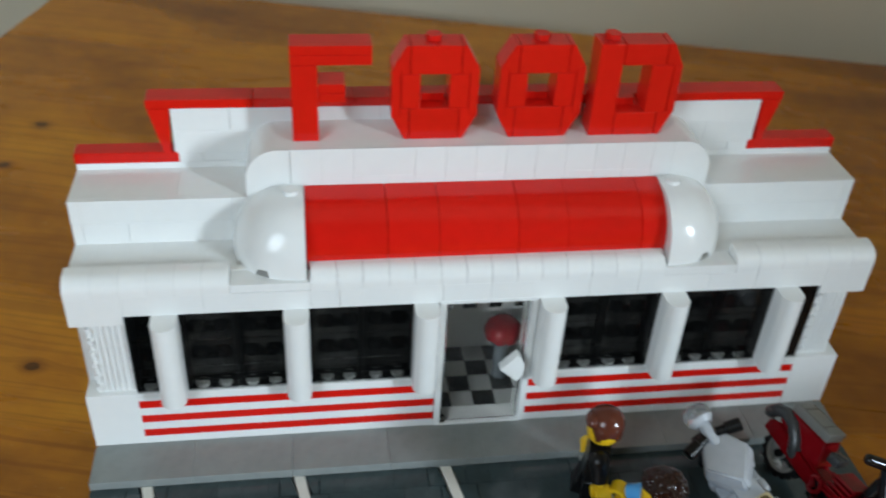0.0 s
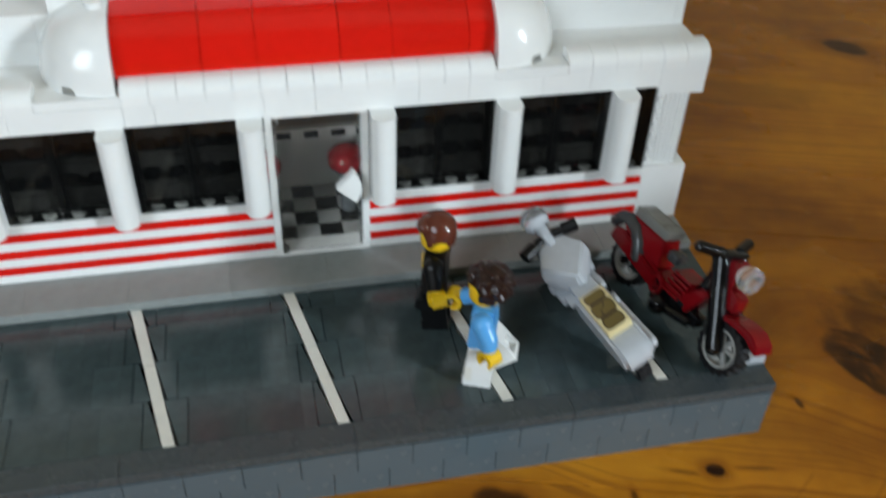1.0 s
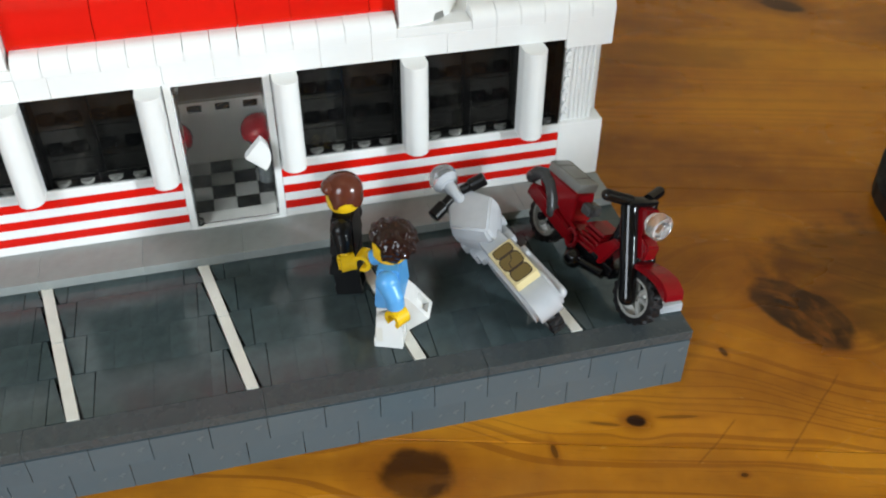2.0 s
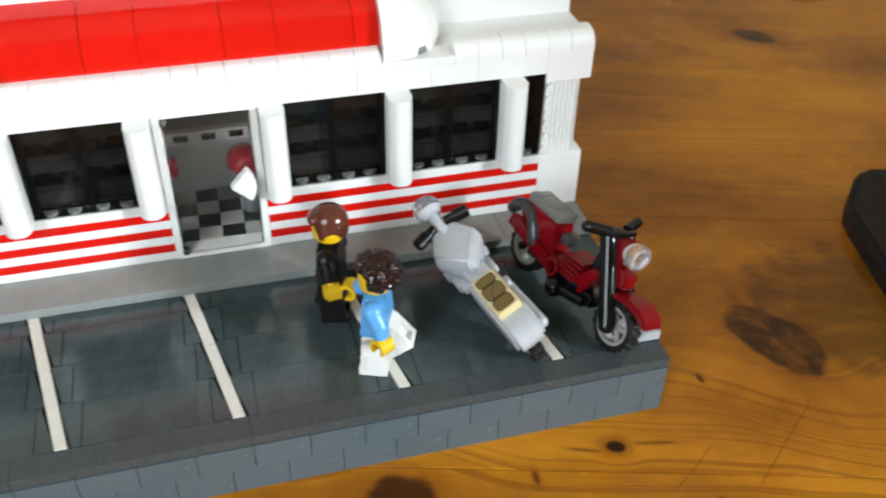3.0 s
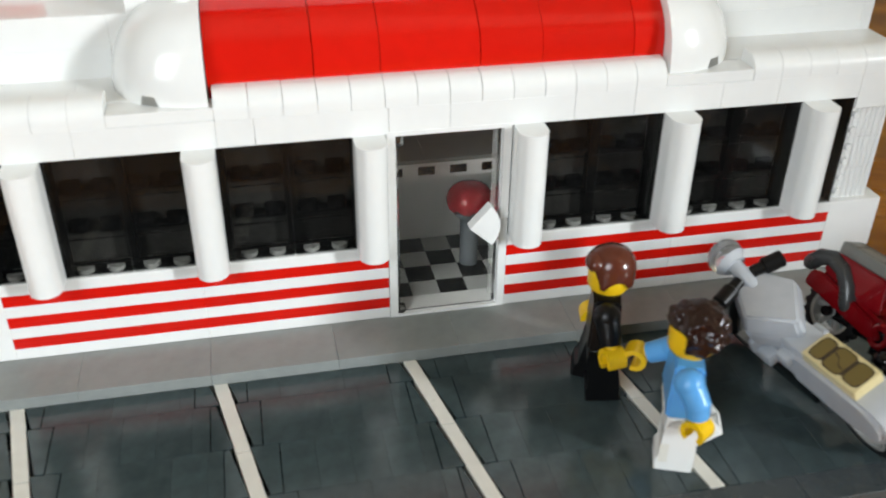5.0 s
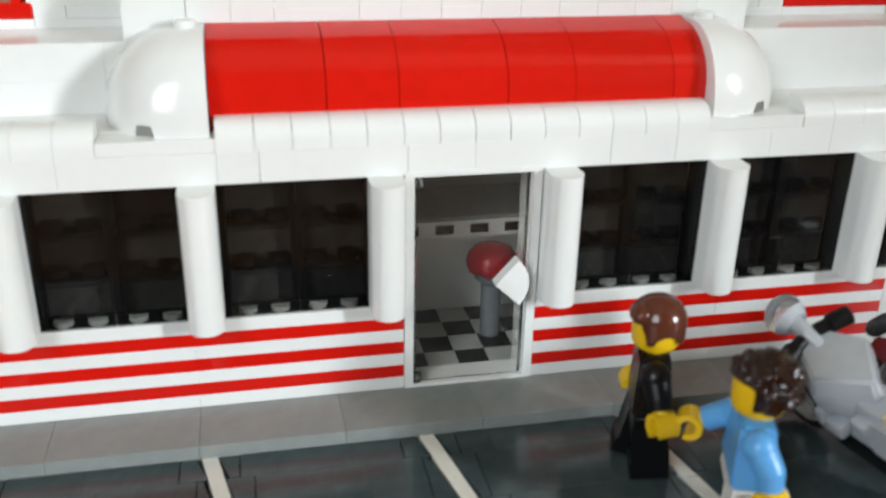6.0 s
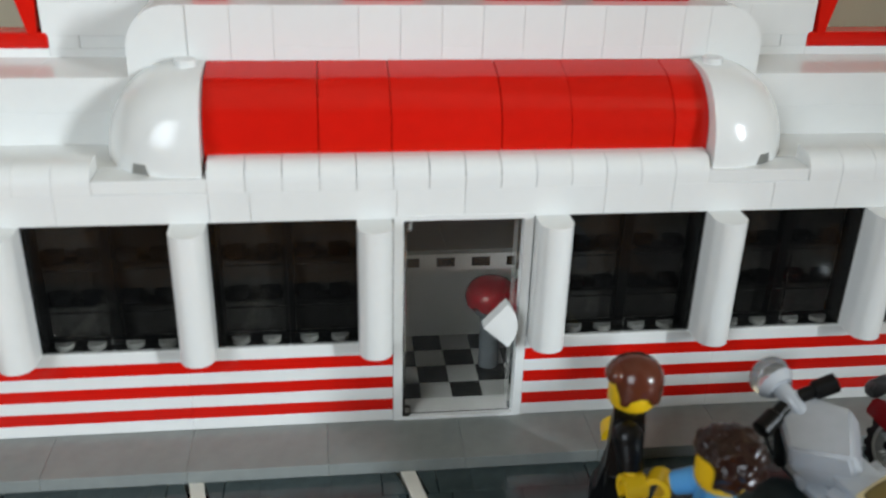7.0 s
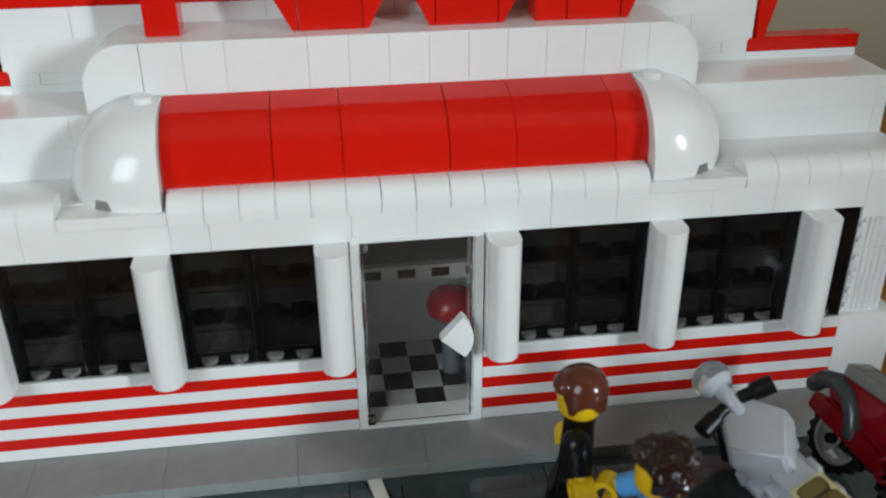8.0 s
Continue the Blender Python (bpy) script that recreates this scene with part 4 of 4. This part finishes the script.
def grey_motorcycle(at):
    bike = thing("toy_motorcycle", "pale grey toy motorcycle with a tan saddle, leaning over", "toy motorcycle", at, "parked toy motorcycles")
    wheel(bike, 21)
    wheel(bike, -22)
    part_mm("chassis", bike, BLACK, lambda bm: (block(bm, -20, 16, -2.2, 2.2, 6.5, 12), block(bm, -8, 8, -3.6, 3.6, 4.5, 12),
                                                rod(bm, (13, 0, 12), (15, 0, 31), 2.0), *[rod(bm, (21, s * 3.6, 8.6), (15, s * 3.6, 28), 1.5) for s in (-1, 1)]))

    def tail(bm):
        prism(bm, [(-28.5, 12.2), (-30.6, 13.6), (-31.6, 16), (-31.5, 18.8), (-30.4, 20.8), (-28.4, 22.0), (-25, 22.5), (-6, 23.6), (0, 20), (-4, 12), (-20, 13.6)], -5.0, 5.0, "y")
        rims = [e for e in bm.edges if abs(e.verts[0].co.y - e.verts[1].co.y) < 0.01]
        bmesh.ops.bevel(bm, geom=rims, offset=1.2, segments=4, affect="EDGES", clamp_overlap=True)
    part_mm("tail_fairing", bike, PALE, tail)

    def tank(bm):
        # a faceted block: flat kite-shaped top, widest amidships, pointed to the rear
        corners = []
        for s in (-1, 1):
            corners += [(15.8, s * 2.8, 31.3), (6.2, s * 7.7, 30.2), (-2.8, s * 0.5, 29.3),
                        (17.0, s * 3.4, 27.0), (6.0, s * 8.8, 25.4), (-3.8, s * 0.9, 24.2),
                        (15.2, s * 3.6, 19.6), (6.0, s * 7.0, 19.0), (-2.0, s * 1.6, 19.0)]
        made = bmesh.ops.convex_hull(bm, **{"input": [bm.verts.new(c) for c in corners]})
        bmesh.ops.delete(bm, geom=[g for g in made["geom_interior"] if isinstance(g, bmesh.types.BMVert)], context="VERTS")
        bmesh.ops.dissolve_limit(bm, angle_limit=radians(6), verts=bm.verts[:], edges=bm.edges[:])
        bmesh.ops.bevel(bm, geom=bm.edges[:], offset=1.0, segments=3, affect="EDGES", clamp_overlap=True)
    part_mm("tank", bike, PALE, tank, "pale grey faceted tank")

    def neck(bm):
        block(bm, -9, 2, -3.7, 3.7, 18.5, 24.4, 0.6)
        for s in (-1, 1):
            block(bm, -4.5, -0.5, min(s * 3.6, s * 6.4), max(s * 3.6, s * 6.4), 18.8, 21.6, 0.5)
    part_mm("neck", bike, PALE, neck)

    def middle(bm):
        prism(bm, [(-6, 11), (12, 11), (15, 19), (2, 23), (-6, 20)], -3.8, 3.8, "y")
        bmesh.ops.bevel(bm, geom=bm.edges[:], offset=0.6, segments=2, affect="EDGES")
        for s in (-1, 1):
            block(bm, 2, 9, min(s * 3.5, s * 7), max(s * 3.5, s * 7), 13, 17, 0.7)
            block(bm, 6, 8, min(s * 5, s * 8), max(s * 5, s * 8), 16, 20, 0.5)
    part_mm("engine", bike, PALE, middle, "pale grey engine block")
    part_mm("silencer", bike, PALE, lambda bm: (rod(bm, (-28, -5.6, 17), (-8, -5.6, 15), 1.9, seg=16), ball(bm, (-28, -5.6, 17), 1.9, u=16, v=8), block(bm, -10, -7, -7, -4, 14, 19, 0.5)), "pale grey side silencer")
    saddle = part_mm("saddle", bike, TAN, lambda bm: block(bm, -23.5, -7.5, -4, 4, 22.6, 25.8, 0.3), "tan tile saddle with printed bedroll")

    def roll(bm, grow, z):
        for x0, x1, half in ((-22.6, -18.4, 2.9), (-17.7, -12.6, 3.2), (-11.9, -8.5, 2.9)):
            out = []
            for i in range(20):
                a = 2 * math.pi * i / 20
                cx, hx = (x0 + x1) / 2, (x1 - x0) / 2 + grow
                out.append((cx + hx * math.copysign(abs(math.cos(a)) ** 0.5, math.cos(a)), (half + grow) * math.copysign(abs(math.sin(a)) ** 0.5, math.sin(a))))
            prism(bm, out, 25.7, z, "z")
    part_mm("bedroll_print", saddle, OLIVE, lambda bm: roll(bm, 0.0, 25.88), "olive bedroll print", smooth=False)

    def outline(bm):
        roll(bm, 0.32, 25.84)
        for x in (-18.05, -12.25):
            block(bm, x - 0.45, x + 0.45, -2.6, 2.6, 25.7, 25.9, 0, 1)
        pts = [(-17.4, 1.3), (-15.6, 1.1), (-14.6, -0.4), (-12.8, -1.0)]
        for (xa, ya), (xb, yb) in zip(pts, pts[1:]):
            prism(bm, [(xa, ya - 0.16), (xb, yb - 0.16), (xb, yb + 0.16), (xa, ya + 0.16)], 25.7, 25.91, "z")
    part_mm("print_outline", saddle, INK, outline, smooth=False)
    part_mm("stem", bike, PALE, lambda bm: bend(bm, [(12.5, 0, 29.5), (15.5, 0, 31.8), (18, 0, 33)], 2.0), "pale grey lamp stem")
    lamp_ = part_mm("headlight", bike, LENS, lambda bm: (ball(bm, (21.4, 0, 34.0), 3.2, 4.6, 4.6, 24, 16)), "clear round headlight")
    part_mm("lamp_back", lamp_, PALE, lambda bm: rod(bm, (17.8, 0, 33.0), (19.6, 0, 33.5), 3.0, 4.3, seg=24))
    stub_grips(bike, 14.5, 31.6, 9.8, 2.1, 2.1)
    return bike


red_motorcycle(pose(12.93 * S, -6.1 * S, LOT + 0.0006, -17.5, 0, -74))
grey_motorcycle(pose(10.3 * S, -5.95 * S, LOT + 0.0012, -26, 0, 103))


# ---- toy figures: each one plain mesh ----
class Doll:
    def __init__(self):
        self.bm, self.mats = bmesh.new(), []

    def paint(self, mat, verts_before):
        if mat not in self.mats:
            self.mats.append(mat)
        i = self.mats.index(mat)
        self.bm.verts.index_update()
        for f in self.bm.faces:
            if min(v.index for v in f.verts) >= verts_before:
                f.material_index = i

    def add(self, mat, build, m=None):
        start = len(self.bm.verts)
        tmp = bmesh.new()
        build(tmp)
        if m is not None:
            bmesh.ops.transform(tmp, matrix=m, verts=tmp.verts)
        bmesh.ops.recalc_face_normals(tmp, faces=tmp.faces)
        me = bpy.data.meshes.new("tmp")
        tmp.to_mesh(me)
        tmp.free()
        self.bm.from_mesh(me)
        bpy.data.meshes.remove(me)
        self.paint(mat, start)

    def finish(self, name, label, at):
        bmesh.ops.scale(self.bm, vec=(MM, MM, MM), verts=self.bm.verts)
        me = bpy.data.meshes.new(name)
        self.bm.to_mesh(me)
        self.bm.free()
        for m in self.mats:
            me.materials.append(m)
        me.shade_smooth()
        me.set_sharp_from_angle(angle=radians(38))
        ob = new(name, me)
        ob.matrix_world = at
        return tagged(ob, label, "toy figure", "toy figures in the car park")


def leg(bm, s):
    y0, y1 = (0.15, 7.8) if s > 0 else (-7.8, -0.15)
    out = [(-4, 0), (4.6, 0), (4.6, 3.4), (3.6, 4.2), (3.6, 12)] + [(3.6 * math.cos(math.radians(a)), 12 + 3.6 * math.sin(math.radians(a))) for a in range(20, 161, 20)] + [(-3.6, 12), (-4, 8)]
    prism(bm, out, y0, y1, "y")
    bmesh.ops.bevel(bm, geom=bm.edges[:], offset=0.25, segments=1, affect="EDGES")
    # hollow in the back of the leg
    bm.normal_update()
    back_face = max((f for f in bm.faces if f.normal.x < -0.98), key=lambda f: f.calc_area())
    bmesh.ops.inset_region(bm, faces=[back_face], thickness=1.7, depth=0.0)
    bmesh.ops.inset_region(bm, faces=[back_face], thickness=0.15, depth=-2.0)


def torso(bm):
    a = [bm.verts.new((x, y, 15.2)) for x, y in ((-3.9, -7.8), (3.9, -7.8), (3.9, 7.8), (-3.9, 7.8))]
    c = [bm.verts.new((x, y, 28.0)) for x, y in ((-3.2, -5.8), (3.2, -5.8), (3.2, 5.8), (-3.2, 5.8))]
    bm.faces.new(a)
    bm.faces.new(c)
    for i in range(4):
        bm.faces.new((a[i], a[(i + 1) % 4], c[(i + 1) % 4], c[i]))
    bmesh.ops.bevel(bm, geom=bm.edges[:], offset=0.6, segments=2, affect="EDGES")


def arm(doll, s, sleeve, wrist, elbow):
    shoulder = Vector((0, s * 7.0, 25.2))
    e, w = Vector(elbow), Vector(wrist)

    def build(bm):
        ball(bm, shoulder, 3.3, u=16, v=10)
        rod(bm, shoulder, e, 3.1, 2.8, seg=16)
        ball(bm, e, 2.8, u=16, v=10)
        rod(bm, e, w, 2.8, 2.5, seg=16)
    doll.add(sleeve, build)
    way = (w - e).normalized()
    m = Matrix.Translation(w + way * 3.4) @ way.to_track_quat("X", "Z").to_matrix().to_4x4()
    doll.add(YELLOW, lambda bm: (rod(bm, (-3.6, 0, 0), (-1.4, 0, 0), 1.7, seg=14), ring_sector(bm, (0, 0), 1.6, 2.9, 40, 320, -2.3, 2.3, 16)), m)


def head(doll):
    def build(bm):
        rings = [(2.6, 28.0), (2.8, 28.8), (4.4, 29.2), (5.0, 30.2), (5.1, 33), (5.0, 36), (4.4, 37.2), (2, 37.6)]
        seg = 28
        prev = None
        for r, z in rings:
            ring = [bm.verts.new((r * math.cos(2 * math.pi * i / seg), r * math.sin(2 * math.pi * i / seg), z)) for i in range(seg)]
            if prev:
                for i in range(seg):
                    bm.faces.new((prev[i], prev[(i + 1) % seg], ring[(i + 1) % seg], ring[i]))
            else:
                bm.faces.new(ring)
            prev = ring
        bm.faces.new(prev)
    doll.add(YELLOW, build)


def smooth_hair(bm):
    """A smooth cap: open face, pointed sideburns, an arch over each ear and a low nape."""
    stops = ((0, 35.9), (44, 35.6), (54, 33.6), (62, 31.0), (74, 30.9), (86, 32.6), (104, 33.4), (124, 33.0), (138, 31.2), (160, 30.7), (180, 31.0))

    def rim(deg):
        for (a0, z0), (a1, z1) in zip(stops, stops[1:]):
            if deg <= a1:
                k = (deg - a0) / (a1 - a0)
                return z0 + (z1 - z0) * k * k * (3 - 2 * k)
        return stops[-1][1]

    seg, cols = 64, []
    top = bm.verts.new((-0.4, 0, 40.5))
    for i in range(seg):
        a = 2 * math.pi * i / seg
        deg = math.degrees(math.acos(max(-1.0, min(1.0, math.cos(a)))))
        low = rim(deg)
        rings_ = [(5.0, low)] + [(5.62 + 0.10 * (z - 30.5) / 4.5 - (0.18 if k == 0 else 0), z) for k, z in ((k, low + (max(35.0, low) - low) * k / 5) for k in range(6))]
        base = rings_[-1][1]
        for k in range(1, 9):
            b_ = math.pi / 2 * k / 9
            rings_.append((5.72 * math.cos(b_), base + (40.5 - base) * math.sin(b_)))
        puff = 1 + 0.07 * max(0.0, math.cos(a)) ** 3
        cols.append([bm.verts.new((-0.4 + r * puff * math.cos(a), r * math.sin(a), z)) for r, z in rings_])
    for i in range(seg):
        p, q = cols[i], cols[(i + 1) % seg]
        for k in range(len(p) - 1):
            bm.faces.new((p[k], q[k], q[k + 1], p[k + 1]))
        bm.faces.new((p[-1], q[-1], top))
    # fringe swept to one side
    ball(bm, (3.6, 1.4, 36.8), 2.5, 3.5, 2.3, 18, 12)


def tousled_hair(bm):
    """A mop of small round curls over the whole head."""
    mid = Vector((-0.9, 0, 35.0))
    vs = ball(bm, mid, 7.0, 6.8, 6.3, 96, 64)
    for v in vs:
        d = (v.co - mid).normalized()
        lump = noise.noise(d * 3.1 + Vector((3, 1, 7)))
        curl = noise.voronoi(d * 2.7 + 0.25 * Vector((lump, -lump, lump)) + Vector((5, 2, 9)))[0][0]
        v.co += d * (0.7 * lump + 1.9 * (0.16 - min(curl, 0.62) ** 2))
        c = v.co
        if c.x > 1.8 and c.z < 36.5:
            c.x = 1.8 + (c.x - 1.8) * (max(0.0, c.z - 35.2) / 1.3)
        c.z = max(c.z, 30.4 - 0.9 * (curl - 0.3))


def hips(bm):
    block(bm, -3.4, 3.4, -7.8, 7.8, 12.6, 15.4, 0.3, 1)


def swing(deg):
    """A leg turned forward about the hip."""
    return Matrix.Translation((0, 0, 12)) @ Matrix.Rotation(radians(-deg), 4, "Y") @ Matrix.Translation((0, 0, -12))


def dark_suit_doll(at):
    d = Doll()
    d.add(SUIT, lambda bm: leg(bm, 1), swing(-8))
    d.add(SUIT, lambda bm: leg(bm, -1), swing(10))
    d.add(SUIT, hips)
    d.add(SUIT, torso)
    head(d)
    d.add(BROWN, smooth_hair)
    arm(d, 1, SUIT, (-1.4, 10.0, 19.3), (-0.9, 9.0, 21.5))
    arm(d, -1, SUIT, (0.7, -8.6, 17.5), (-1.0, -8.8, 20.0))
    return d.finish("toy_figure", "toy figure in black with smooth chestnut hair", at)


def blue_shirt_doll(at):
    d = Doll()
    d.add(WHITE, lambda bm: leg(bm, 1), swing(0))
    d.add(WHITE, lambda bm: leg(bm, -1), swing(-41))
    d.add(WHITE, hips)
    # flat cream patch whose colour stands in for a shaded square recess
    d.add(CREAM, lambda bm: block(bm, 1.9, 3.9, 7.7, 7.84, 2.6, 8.0, 0, 1))
    d.add(BLUE, torso)
    head(d)
    d.add(UMBER, tousled_hair)
    arm(d, 1, BLUE, (-2.6, 9.2, 18.2), (-2.2, 8.9, 21.4))
    arm(d, -1, BLUE, (7.2, -10.2, 19.2), (3.0, -9.2, 21.8))
    return d.finish("toy_figure", "toy figure in blue shirt and white trousers, tousled hair", at)


dark_suit_doll(pose(3.95 * S, -4.19 * S, LOT + 0.0002, 0, 0, 161))
blue_shirt_doll(pose(5.08 * S, -7.47 * S, LOT, 0, 0, 159))

# small grey tile by the front wheel, and a dark bag lying at the side of the table
brick("loose_tile", 15.05, 16.05, -9.12, -8.2, -1.0, 0.0, PALE, lot, bevel=0.0003)


def dark_bag():
    bag = thing("bag", "black soft bag with a flat flap lying on the table", "bag")
    out = [(0.214, -0.140), (0.2435, -0.010), (0.247, -0.004), (0.264, 0.0145), (0.270, 0.0165), (0.345, -0.002), (0.352, -0.140)]
    bm = bmesh.new()
    prism(bm, out, 0.0, 0.009, "z")
    bmesh.ops.bevel(bm, geom=[e for e in bm.edges if max(v.co.z for v in e.verts) > 0.005], offset=0.0025, segments=3, affect="EDGES")
    part("flap", bm, RUBBER, bag, smooth=True)
    bm = bmesh.new()
    prism(bm, [(0.312, 0.009), (0.322, 0.050), (0.338, 0.065), (0.450, 0.065), (0.465, 0.050), (0.470, 0.0), (0.345, 0.0)], -0.36, -0.005, "y")
    bmesh.ops.bevel(bm, geom=bm.edges[:], offset=0.006, segments=3, affect="EDGES")
    part("body", bm, RUBBER, bag, smooth=True)


dark_bag()
